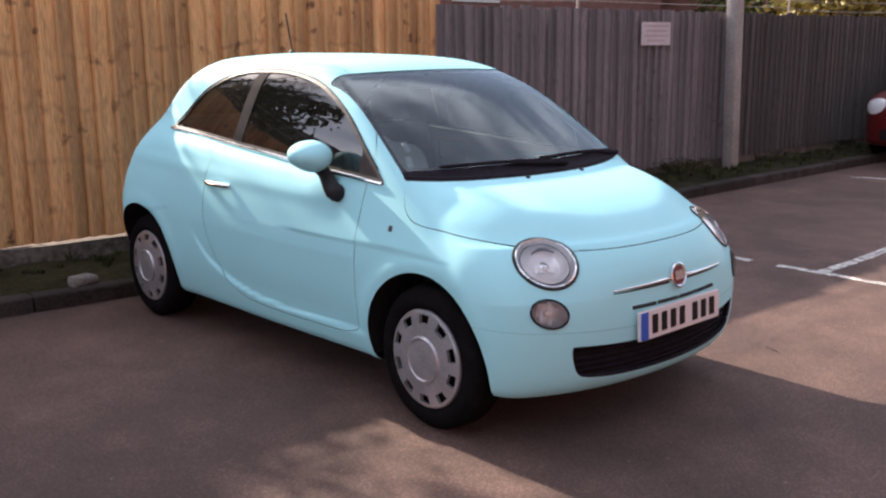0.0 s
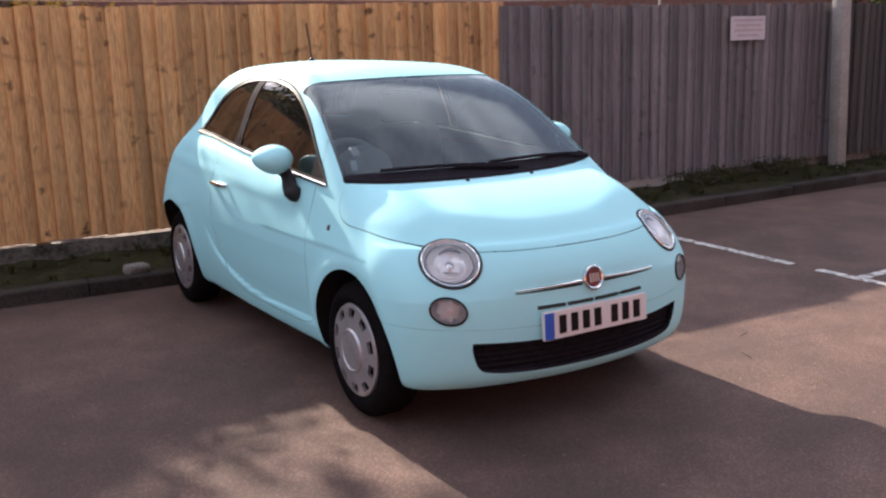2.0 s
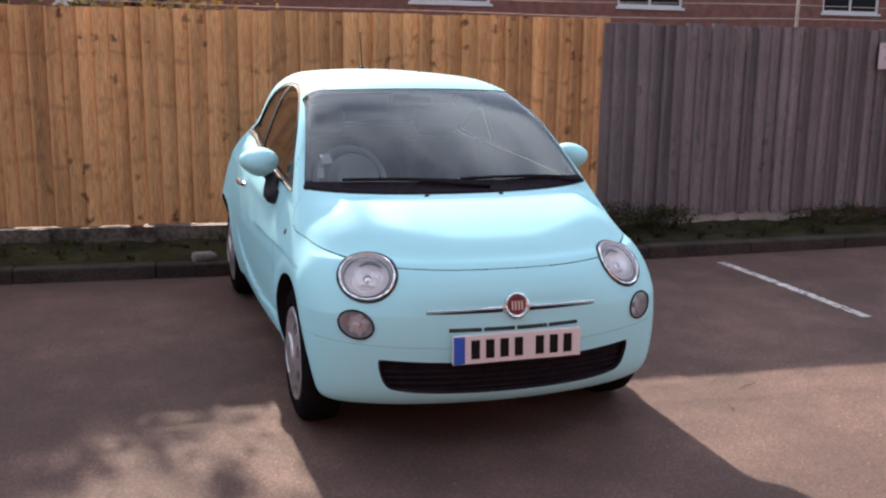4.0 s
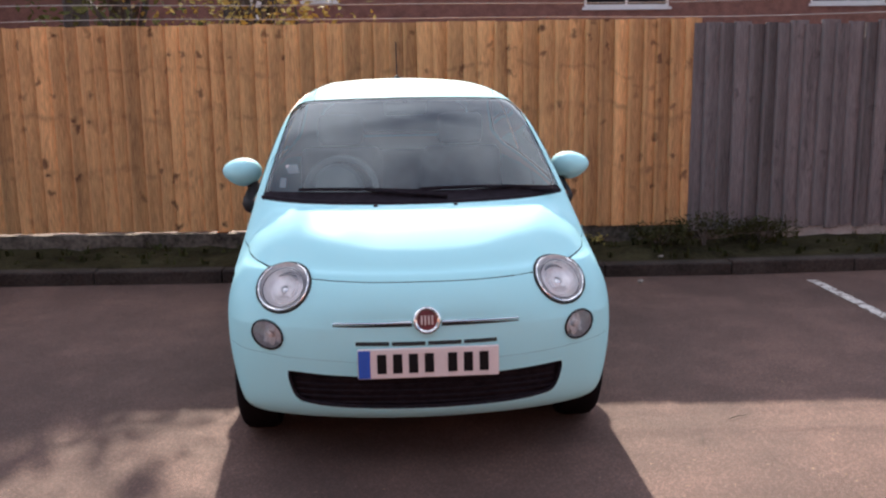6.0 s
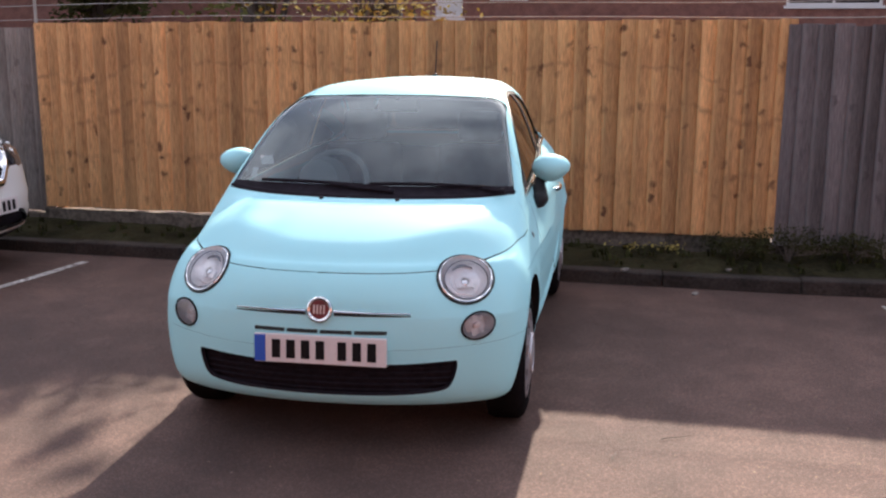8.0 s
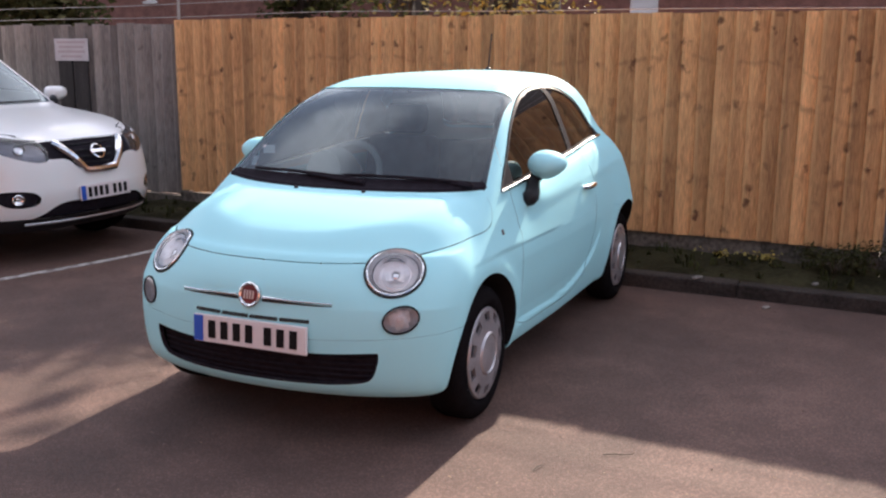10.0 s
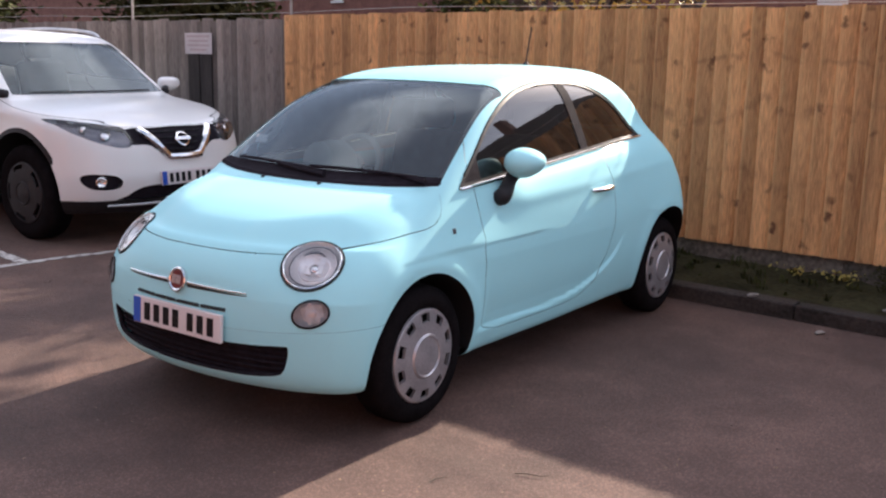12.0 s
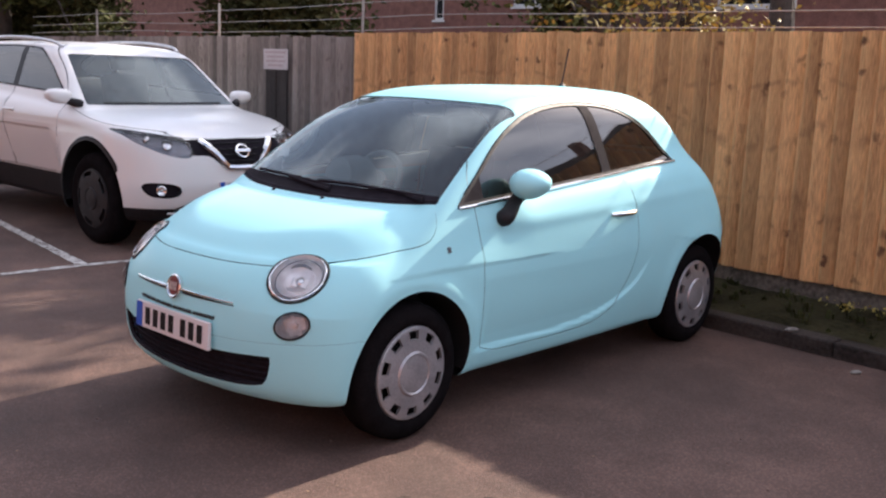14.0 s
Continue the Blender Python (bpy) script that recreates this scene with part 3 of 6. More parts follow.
def onto(form, p, way, reach=0.6):
    """Slides places along a way until they lie on a form's surface."""
    p = np.array(p, float)
    lo, hi = np.full(len(p), -reach), np.full(len(p), reach)
    way = np.array(way, float)
    turned = form(p + lo[:, None] * way) < 0
    for _ in range(40):
        m = (lo + hi) / 2
        ins = (form(p + m[:, None] * way) < 0) != turned
        hi, lo = np.where(ins, m, hi), np.where(ins, lo, m)
    return p + ((lo + hi) / 2)[:, None] * way


def normal_at(form, p, e=2e-3):
    p = np.array(p, float)
    n = np.array([float(form((p + e * v)[None])[0] - form((p - e * v)[None])[0]) for v in np.eye(3)])
    return n / np.linalg.norm(n)


def facing(place, n):
    """A pose at place whose local +z looks along n and whose local +y is as upright as can be."""
    z = Vector(n).normalized()
    x = Vector((0, 0, 1)).cross(z).normalized()
    y = z.cross(x)
    return Matrix(((x.x, y.x, z.x, place[0]), (x.y, y.y, z.y, place[1]), (x.z, y.z, z.z, place[2]), (0, 0, 0, 1)))


def moved(bm, m):
    bmesh.ops.transform(bm, matrix=m, verts=bm.verts)
    return bm


def arch_liner(form, parent, s, cy, cz, radius, inner):
    """A dark lining that runs inwards from an arch's edge."""
    ang = np.radians(np.linspace(-11, 191, 51))
    ring = np.stack([0 * ang + s * 0.55, cy + radius * np.cos(ang), cz + radius * np.sin(ang)], 1)
    edge = onto(form, ring, (s, 0, 0), 0.5)
    bm = bmesh.new()
    rows = []
    for q, a in zip(edge, ang):
        y1, z1 = cy + (radius + 0.012) * math.cos(a), cz + (radius + 0.012) * math.sin(a)
        rows.append([bm.verts.new(c) for c in ((q[0] - s * 0.001, q[1], q[2]), (q[0] - s * 0.02, y1, z1), (s * inner, y1, z1), (s * inner, cy, cz))])
    for a, b in zip(rows, rows[1:]):
        for k in range(3):
            bm.faces.new((a[k], a[k + 1], b[k + 1], b[k]))
    bmesh.ops.recalc_face_normals(bm, faces=bm.faces)
    smoothed("wheel_well", bm, LINING, parent, "", 50)


def road_wheel(parent, x, y, z, radius, width, cover_r, holes, face=None):
    """A wheel at a hub: tyre, rim and pierced cover, looking outwards along x."""
    s = 1 if x > 0 else -1
    hub = new("wheel")
    hub.parent = parent
    hub.matrix_local = pose(x, y, z, 0, 0, 0 if s > 0 else 180)
    w = width
    tyre = lathe([(cover_r - 0.005, -0.012), (cover_r + 0.012, 0.0), (radius - 0.055, 0.006), (radius - 0.022, -0.006), (radius - 0.004, -0.026), (radius, -0.05), (radius, -w + 0.05), (radius - 0.01, -w + 0.02), (cover_r, -w)], 56)
    smoothed("tyre", tyre, RUBBER, hub)
    part("rim", lathe([(cover_r, -0.02), (cover_r - 0.02, -0.075), (0.0, -0.085)], 40), BLACK, hub)
    bm = bmesh.new()
    # cover face: rings of quads with windows left out
    n = holes * 8
    rad = [cover_r + 0.004, cover_r - 0.002, cover_r - 0.006, cover_r - 0.016, cover_r - 0.052, cover_r - 0.080, 0.094, 0.088, 0.082, 0.078, 0.05, 0.0]
    dep = [-0.012, 0.001, 0.003, 0.004, 0.010, 0.013, 0.013, 0.022, 0.022, 0.017, 0.022, 0.024]
    rings = [[bm.verts.new((dep[i], rad[i] * math.cos(2 * math.pi * k / n), rad[i] * math.sin(2 * math.pi * k / n))) for k in range(n)] for i in range(len(rad) - 1)]
    hubv = bm.verts.new((dep[-1], 0, 0))
    for i in range(len(rings) - 1):
        for k in range(n):
            if i == 3 and k % 8 in (2, 3, 4, 5):
                continue
            bm.faces.new((rings[i][k], rings[i][(k + 1) % n], rings[i + 1][(k + 1) % n], rings[i + 1][k]))
    for k in range(n):
        bm.faces.new((rings[-1][k], rings[-1][(k + 1) % n], hubv))
    bmesh.ops.recalc_face_normals(bm, faces=bm.faces)
    r = bmesh.ops.extrude_face_region(bm, geom=bm.faces[:])
    bmesh.ops.translate(bm, verts=[v for v in r["geom"] if isinstance(v, bmesh.types.BMVert)], vec=(-0.014, 0, 0))
    bmesh.ops.recalc_face_normals(bm, faces=bm.faces)
    smoothed("wheel_cover", bm, face or WHEELSILVER, hub, "" if face else "silver plastic wheel cover with ten windows", 30)
    return hub


def front_lamp(form, parent, name, centre, radius, wide, shell_mesh, inner):
    """Cuts a round lamp out of a shell: lens, reflector bowl, bezel. Returns the rest of the shell."""
    c = onto(form, [centre], (0, 1, 0))[0]
    n = normal_at(form, c)
    m = facing(c, n)
    m = m @ pose(0, 0, 0, 0, 0, (32 if inner else 16) * (1 if centre[0] > 0 else -1))
    across = np.array(m.to_3x3().col[0])

    def away(p):
        d = p - c
        u = d @ across
        d2 = (d * d).sum(1) - u * u + (u / wide) ** 2
        return np.sqrt(np.maximum(d2, 0))

    lens, rest = cut(shell_mesh, lambda p: away(p) - radius)
    lamp = new(name)
    lamp.parent = parent
    lamp.matrix_local = Matrix.Identity(4)
    q = (radius**2 - away(lens[0]) ** 2).clip(0) / radius**2
    skin("lens", (lens[0] + (0.004 + 0.012 * q[:, None]) * lens[1], lens[1], lens[2]), LENS, lamp, "clear lens").visible_shadow = False
    m = m @ Matrix.Diagonal((wide, 1, 1, 1))
    rim = []
    for a in np.linspace(0, 2 * math.pi, 49):
        q_ = m @ Vector((radius * math.cos(a), radius * math.sin(a), 0.08))
        hit_ = onto(form, [tuple(q_)], -n, 0.25)[0]
        rim.append(tuple(hit_ + 0.003 * n))
    bowl = lathe([(radius * 0.99, -0.004), (radius * 0.95, -0.012), (radius * 0.86, -0.018), (radius * 0.8, -0.034), (radius * 0.45, -0.055), (0.0, -0.06)], 40, "z")
    smoothed("reflector", moved(bowl, m), REFLECTOR if inner else FOGREFLECTOR, lamp)
    smoothed("bezel", tube(rim, 0.0045 if inner else 0.004, 8), CHROME if inner else GLOSSBLACK, lamp)
    if inner:
        grown = [tuple(np.array(c) + (np.array(q_) - c) * 1.065 - 0.003 * n) for q_ in rim]
        smoothed("gasket", tube(grown, 0.0065, 6), SEAM, lamp)
        # an inner chamber set low in the bowl, a dark ring round it and a stepped mirror behind the bulb
        low_m = m @ pose(0, -0.06 * radius, 0)
        dish = lathe([(radius * 0.82, -0.012), (radius * 0.79, -0.011), (radius * 0.75, -0.020), (radius * 0.56, -0.032), (radius * 0.53, -0.028), (radius * 0.25, -0.042), (0.0, -0.043)], 40, "z")
        smoothed("inner_reflector", moved(dish, low_m), REFLECTOR, lamp)
        ring = [tuple(low_m @ Vector((0.83 * radius * math.cos(a), 0.83 * radius * math.sin(a), -0.010))) for a in np.linspace(0, 2 * math.pi, 41)]
        smoothed("chamber_ring", tube(ring, 0.0022, 6), LAMPGREY, lamp)
        level = facing(c, n) @ pose(0, -0.06 * radius, 0)
        for k in range(6):
            w0 = (k - 3) * 0.125 * radius
            facet = moved(box(w0, -0.26 * radius, -0.034, w0 + 0.118 * radius, 0.12 * radius + 0.05 * radius * (k % 2), -0.027, 0.002, 2), pose(0, 0, 0, 6 - 5 * (k % 3), (-5, 3, 6)[k % 3]))
            part("reflector_facet", moved(facet, level), REFLECTOR, lamp)
        brow = [tuple(facing(c, n) @ Vector((0.60 * radius * math.sin(a), 0.60 * radius * math.cos(a), -0.014))) for a in np.linspace(-0.8, 0.8, 15)]
        smoothed("lamp_brow", tube(brow, 0.0065, 8, taper=list(0.3 + 0.7 * np.sin(np.linspace(0.15, 3.0, 15)))), LAMPGREY, lamp)
        bulb = lathe([(radius * 0.16, -0.034), (radius * 0.16, -0.024), (radius * 0.1, -0.02), (0, -0.019)], 20, "z")
        smoothed("bulb_shield", moved(bulb, low_m), CHROME, lamp)
    else:
        for k in range(5):
            w0 = (k - 2.5) * 0.3 * radius
            h0 = radius * math.sqrt(max(0.1, 0.6 - ((k - 2) * 0.3) ** 2))
            facet = moved(box(w0, -h0, -0.034, w0 + 0.28 * radius, h0, -0.028, 0.002, 2), pose(0, 0, 0, (8, -6, 3, -8, 5)[k], (k - 2) * 7))
            part("reflector_facet", moved(facet, m), FOGREFLECTOR, lamp)
        bulb = lathe([(radius * 0.25, -0.03), (radius * 0.22, -0.012), (0, -0.008)], 20, "z")
        smoothed("bulb", moved(bulb, m), SILVER, lamp)
    return rest


def door_mirror(form, parent, s, place, size, paint, square=1.0, drop=0.15):
    """Painted shell on a black stalk, s the side."""
    x, y, z = place
    mir = new("door_mirror")
    mir.parent = parent
    bm = bmesh.new()
    bmesh.ops.create_uvsphere(bm, u_segments=28, v_segments=18, radius=1)
    for v in bm.verts:
        a, b, c = (math.copysign(abs(q) ** square, q) for q in v.co)
        k = 1.0 - 0.16 * c * c * (1 if c < 0 else 0.4)
        v.co = (a * size[0] * k * (1 + 0.06 * c), min(b, 0.38) * size[1], c * size[2] * (1 - 0.12 * s * a))
    moved(bm, pose(s * x, y, z, 0, -s * 4, s * 8))
    smoothed("mirror_shell", bm, paint, mir)
    gl = lathe([(0.0, 0.0), (1.0, 0.0), (1.02, -0.3)], 28, "y")
    moved(gl, pose(s * x, y, z, 0, -s * 4, s * 8) @ Matrix.Translation((0, 0.395 * size[1], 0)) @ Matrix.Diagonal((size[0] * 0.84, 0.01, size[2] * 0.84, 1)))
    part("mirror_glass", gl, CHROME, mir)
    foot = onto(form, [(s * (x - 0.12), y - 0.125, z - drop)], (s, 0, 0))[0]
    st = [(foot[0] - s * 0.01, foot[1], foot[2]), (foot[0] + s * 0.022, foot[1] + 0.02, foot[2] + 0.012), (s * (x - 0.055), y - 0.03, z - 0.5 * drop), (s * (x - 0.03), y, z - 0.035)]
    st = tube([tuple(q) for q in spline(st, 13)], 0.034, 14, taper=[0.75, 1.0, 1.12, 1.15, 1.12, 1.05, 0.98, 0.92, 0.88, 0.86, 0.86, 0.88, 0.9])
    smoothed("mirror_arm", st, BLACK, mir)
    return mir


def build_fiat():
    car = thing("hatchback_car", "mint green small three-door hatchback parked on asphalt before the fence", "car")
    seams = []
    body = shell(fiat_form, -1.0, 1.05, 0.60, 110, 170, 210)
    for cy in (F_AXLE, R_AXLE):
        def arch(p, cy=cy):
            r = np.hypot(p[:, 1] - cy - 0.012, (p[:, 2] - HUB_Z - 0.005)) - ARCH_R[cy]
            return np.maximum(r, 0.42 - np.abs(p[:, 0]))
        lost, body = cut(body, arch)
    # floor of the shell stays dark
    pan, body = cut(body, lambda p: p[:, 2] - 0.192 - 0.016 * np.clip((-1 - p[:, 1]) * 2, 0, 1))
    skin("underbody", pan, BLACK, car)
    # side windows
    win = outline([(-0.772, 0.938), (-0.63, 1.052), (-0.42, 1.205), (-0.2, 1.302), (0.05, 1.352), (0.33, 1.366), (0.6, 1.347), (0.83, 1.272), (0.98, 1.17), (1.09, 1.065), (1.04, 1.050), (0.7, 1.034), (0.345, 1.012), (0.0, 0.990), (-0.4, 0.962), (-0.7, 0.942)])
    g_win = inside_of(win)
    sideish = lambda p: np.maximum(g_win(p[:, 1:]), 0.40 - np.abs(p[:, 0]))
    panes, body = cut(body, sideish)
    panes, rub = cut(panes, lambda p: g_win(p[:, 1:]) + 0.014)
    split = lambda m, s: cut(m, lambda p: -s * p[:, 0])[0]
    for s in (1, -1):
        skin("window_seal", shifted(split(rub, s), 0.002), BLACK, car, "black rubber window seal")
    pill, panes = cut(panes, lambda p: np.abs(p[:, 1] - 0.395 + 0.12 * (p[:, 2] - 1.0)) - 0.042)
    for s in (1, -1):
        skin("centre_pillar", split(pill, s), MESHBLACK, car, "gloss black pillar between the side windows")
    for s in (1, -1):
        half = cut(panes, lambda p: -s * p[:, 0])[0]
        a, b = cut(half, lambda p: p[:, 1] - 0.39)
        q, a = cut(a, lambda p: p[:, 1] + 0.60)
        skin("mirror_sail", q, MESHBLACK, car, "black triangle before the door window")
        for nm, g in (("door_window", a), ("rear_side_window", b)):
            skin(nm, shifted(g, -0.004), DARKGLASS, car)
        # bright strip under the windows
        bot = spline([(-0.765, 0.934), (-0.4, 0.957), (0.0, 0.985), (0.345, 1.007), (0.7, 1.029), (1.095, 1.052)], 40)
        pts = onto(fiat_form, [(s * 0.6, y, z) for y, z in bot], (s, 0, 0))
        pts[:, 0] += s * 0.003
        smoothed("window_trim", tube([tuple(p) for p in pts], 0.0085, 8), CHROME, car, "bright chrome strip")
        top = np.array([q_ for q_ in win if q_[1] > 0.945 + 0.06 * (q_[0] + 0.75) + 0.03])
        top = top[np.argsort(top[:, 0])]
        pts = onto(fiat_form, [(s * 0.4, y, z) for y, z in top], (s, 0, 0))
        smoothed("window_surround", tube([tuple(p) for p in pts], 0.005, 6), GLOSSBLACK, car)
    # windscreen
    w_edge = lambda z: 0.664 - 0.27 * (z - 0.95) - 0.06 * np.maximum(z - 0.95, 0) ** 2
    def g_ws(p):
        x, y, z = np.abs(p[:, 0]), p[:, 1], p[:, 2]
        g = smax((x - w_edge(z)), 0.9 * (y - 0.28 * x * x + 0.300), 0.03)
        return np.maximum(g, 0.53 * (-1.055 + 0.42 * x * x - y))
    ws, body = cut(body, lambda p: np.maximum(g_ws(p), 0.9 - p[:, 2]))
    ws, frit = cut(ws, lambda p: smax(smax(np.abs(p[:, 0]) - w_edge(p[:, 2]) + 0.016, 0.9 * (p[:, 1] - 0.28 * p[:, 0] ** 2 + 0.318), 0.06), 0.53 * (screen_y(p[:, 0], 0.985) - p[:, 1]) , 0.03))
    foot, frit = cut(frit, lambda p: p[:, 1] - screen_y(p[:, 0], 0.983))
    skin("windscreen_foot", foot, MESHBLACK, car, "black strip along the foot of the windscreen")
    skin("windscreen_border", shifted(frit, -0.009), MESHBLACK, car, "black border of the windscreen")
    skin("windscreen", shifted(joined([ws, frit]), -0.003), GLASS, car).visible_shadow = False
    # rear window
    def g_rw(p):
        x, y, z = np.abs(p[:, 0]), p[:, 1], p[:, 2]
        return smax(smax(x - 0.56 + 0.3 * (z - 1.0), 1.05 - z, 0.05), smax(z - 1.34, 1.2 - y, 0.02), 0.05)
    rw, body = cut(body, g_rw)
    skin("rear_window", rw, DARKGLASS, car)
    # lamps
    for s in (1, -1):
        body = front_lamp(fiat_form, car, "headlight", (s * 0.533, -1.8, 0.707), 0.099, 1.14, body, True)
        body = front_lamp(fiat_form, car, "fog_light", (s * 0.594, -1.8, 0.536), 0.050, 1.42, body, False)
    # lower intake
    gr = outline([(-0.518, 0.402), (-0.5, 0.406), (-0.3, 0.396), (0.0, 0.392), (0.3, 0.396), (0.5, 0.406), (0.518, 0.402), (0.515, 0.36), (0.492, 0.303), (0.445, 0.28), (0.3, 0.266), (0.0, 0.262), (-0.3, 0.266), (-0.445, 0.28), (-0.492, 0.303), (-0.515, 0.36)])
    g_gr = inside_of(gr)
    gri, body = cut(body, lambda p: np.maximum(g_gr(p[:, [0, 2]]), p[:, 1] + 1.2))
    skin("lower_grille", (gri[0] + np.array([0, 0.035, 0]), gri[1], gri[2]), MESHBLACK, car, "black plastic lower grille")
    lip = [tuple(p) for p in onto(fiat_form, [(x, -1.9, z) for x, z in list(gr) + [gr[0]]], (0, 1, 0))]
    smoothed("grille_edge", tube([(x, y + 0.012, z) for x, y, z in lip], 0.011, 8), MESHBLACK, car)
    for k in range(5):
        z = 0.28 + 0.024 * k
        xs = np.linspace(-0.49 + 0.0 * k, 0.49, 24)
        pts = onto(fiat_form, [(x, -1.9, z) for x in xs], (0, 1, 0)) + np.array([0, 0.026, 0])
        smoothed("grille_slat", tube([tuple(p) for p in pts], 0.005, 6), MESHBLACK, car)
    # bonnet: from the seam over the nose up to the scuttle
    hs = curve([(-1.8, 0.724), (-1.62, 0.727), (-1.5, 0.734), (-1.4, 0.752), (-1.3, 0.768), (-1.2, 0.780), (-1.03, 0.800), (-0.96, 0.822), (-0.915, 0.865), (-0.885, 0.94), (-0.875, 0.99), (-0.8, 1.15)])
    rear = lambda p: p[:, 1] - (-1.055 + 0.42 * p[:, 0] ** 2)
    front, back = cut(body, rear)
    low, bonnet = seam(front, lambda p: p[:, 2] - hs(p[:, 1]), seams, 0.0013)
    skin("bonnet", bonnet, PAINT, car)
    # bumper: a faint joint that runs out from the plate to the arches
    wing, low2 = cut(low, lambda p: -1.30 - p[:, 1])
    up, bump = seam(low2, lambda p: 0.447 + 0.05 * np.abs(p[:, 0]) ** 2 - p[:, 2], seams, 0.0004)
    skin("front_panel", up, PAINT, car)
    skin("front_bumper", bump, PAINT, car)
    # doors
    door = outline([(-0.668, 0.93), (-0.66, 0.6), (-0.645, 0.36), (-0.6, 0.30), (-0.4, 0.285), (0.1, 0.288), (0.3, 0.33), (0.44, 0.43), (0.53, 0.6), (0.545, 0.8), (0.50, 1.0), (0.42, 1.2), (0.3, 1.45), (0.0, 1.5), (-0.4, 1.32), (-0.66, 1.08)])
    g_door = inside_of(door)
    dpan, back = seam(back, lambda p: np.maximum(g_door(p[:, 1:]), 0.45 - np.abs(p[:, 0])), seams, 0.0015)
    skin("body_shell", joined([back, wing]), PAINT, car)
    for s in (1, -1):
        half = cut(dpan, lambda p: -s * p[:, 0])[0]
        half = cut(half, lambda p: p[:, 2] - BELT(p[:, 1]) - 0.03)
        d = skin("door", half[0], PAINT, car)
        skin("roof_edge", half[1], PAINT, car)
        # handle on a shallow cup
        hp = onto(fiat_form, [(s * 0.6, y, 0.828) for y in np.linspace(0.29, 0.53, 9)], (s, 0, 0))
        off = [0.004, 0.016, 0.024, 0.027, 0.028, 0.027, 0.024, 0.016, 0.004]
        pts = [(p[0] + s * o, p[1], p[2]) for p, o in zip(hp, off)]
        smoothed("door_handle", tube(pts, 0.0135, 10, taper=[0.7, 1, 1, 1, 1, 1, 1.0, 1.0, 0.8]), CHROME, d, "chrome door handle")
        cup = facing(tuple(hp[4]), normal_at(fiat_form, hp[4]))
        cb = lathe([(0.0, 0.0015), (0.9, 0.0015), (1.0, 0.0005)], 24, "z")
        part("handle_cup", moved(cb, cup @ Matrix.Diagonal((0.075, 0.032, 1, 1))), PAINT, d)
        ip = onto(fiat_form, [(s * 0.6, -0.865, 0.772)], (s, 0, 0))[0]
        part("side_indicator", moved(box(-0.010, -0.012, -0.004, 0.010, 0.012, 0.004, 0.003), facing(tuple(ip), normal_at(fiat_form, ip))), DARKALLOY, car)
        door_mirror(fiat_form, car, s, (0.798, -0.40, 1.024), (0.093, 0.105, 0.067), PAINT)
        # wheel wells
        for cy in (F_AXLE, R_AXLE):
            arch_liner(fiat_form, car, s, cy + 0.012, HUB_Z + 0.005, ARCH_R[cy], 0.52)
            road_wheel(car, s * (0.752 if cy < 0 else 0.784), cy, HUB_Z, 0.287, 0.175, 0.195, 10)
    skin("panel_gap", joined(seams), SEAM, car)
    # bright bars either side of the badge
    for s in (1, -1):
        xs = np.linspace(0.055, 0.345, 16)
        pts = onto(fiat_form, [(s * x, -1.9, 0.597 - 0.02 * (x - 0.05)) for x in xs], (0, 1, 0))
        smoothed("chrome_bar", tube([(x, y - 0.004, z) for x, y, z in pts], 0.0068, 8, taper=list(np.linspace(1, 0.4, 16))), CHROME, car, "slim chrome moustache bar")
        pts2 = [(x, y - 0.002, z - 0.011) for x, y, z in pts]
        smoothed("bar_shadow_strip", tube(pts2, 0.006, 6, taper=list(np.linspace(1, 0.4, 16))), BLACK, car)
    b = onto(fiat_form, [(0, -1.9, 0.602)], (0, 1, 0))[0]
    m = facing(tuple(b), normal_at(fiat_form, b))
    badge = new("badge")
    badge.parent = car
    smoothed("badge_ring", moved(lathe([(0.050, -0.004), (0.050, 0.010), (0.044, 0.014), (0.037, 0.010), (0.037, 0.004)], 40, "z"), m), CHROME, badge)
    smoothed("badge_face", moved(lathe([(0.038, 0.004), (0.036, 0.011), (0, 0.013)], 32, "z"), m), REDENAMEL, badge, "dark red badge face with pale bars")
    for k in range(4):
        x = -0.0195 + 0.013 * k
        part("badge_bar", moved(box(x - 0.0032, -0.017, 0.011, x + 0.0032, 0.017, 0.0155, 0.001), m), SILVER, badge)
    # slots above the plate
    for k in range(4):
        x0 = -0.262 + 0.1325 * k
        pts = onto(fiat_form, [(x, -1.9, 0.518) for x in np.linspace(x0, x0 + 0.122, 6)], (0, 1, 0))
        smoothed("air_slot", tube([(x, y + 0.001, z) for x, y, z in pts], 0.0075, 8), SEAM, car)
    # registration plate with plain bars
    plate = new("registration_plate")
    plate.parent = car
    plate.matrix_local = pose(0.003, -1.706, 0.448, -3)
    part("plate_panel", box(-0.26, -0.006, -0.0555, 0.26, 0.012, 0.0555, 0.004), PLATE, plate, "white plate with dark bars")
    part("plate_band", box(-0.258, -0.0085, -0.052, -0.214, -0.0055, 0.052, 0.001), BLUE, plate, "blue band")
    for k in range(7):
        x = -0.172 + 0.058 * k + (0.028 if k > 3 else 0)
        part("plate_bar", box(x - 0.017, -0.009, -0.036, x + 0.017, -0.0055, 0.036, 0.001), GLOSSBLACK, plate)
    # wipers, scuttle, antenna
    cow = []
    for x in np.linspace(-0.66, 0.66, 40):
        cow.append((x, -1.045 + 0.41 * x * x))
    pts = onto(fiat_form, [(x, y + 0.012, 1.4) for x, y in cow], (0, 0, -1), 0.8)
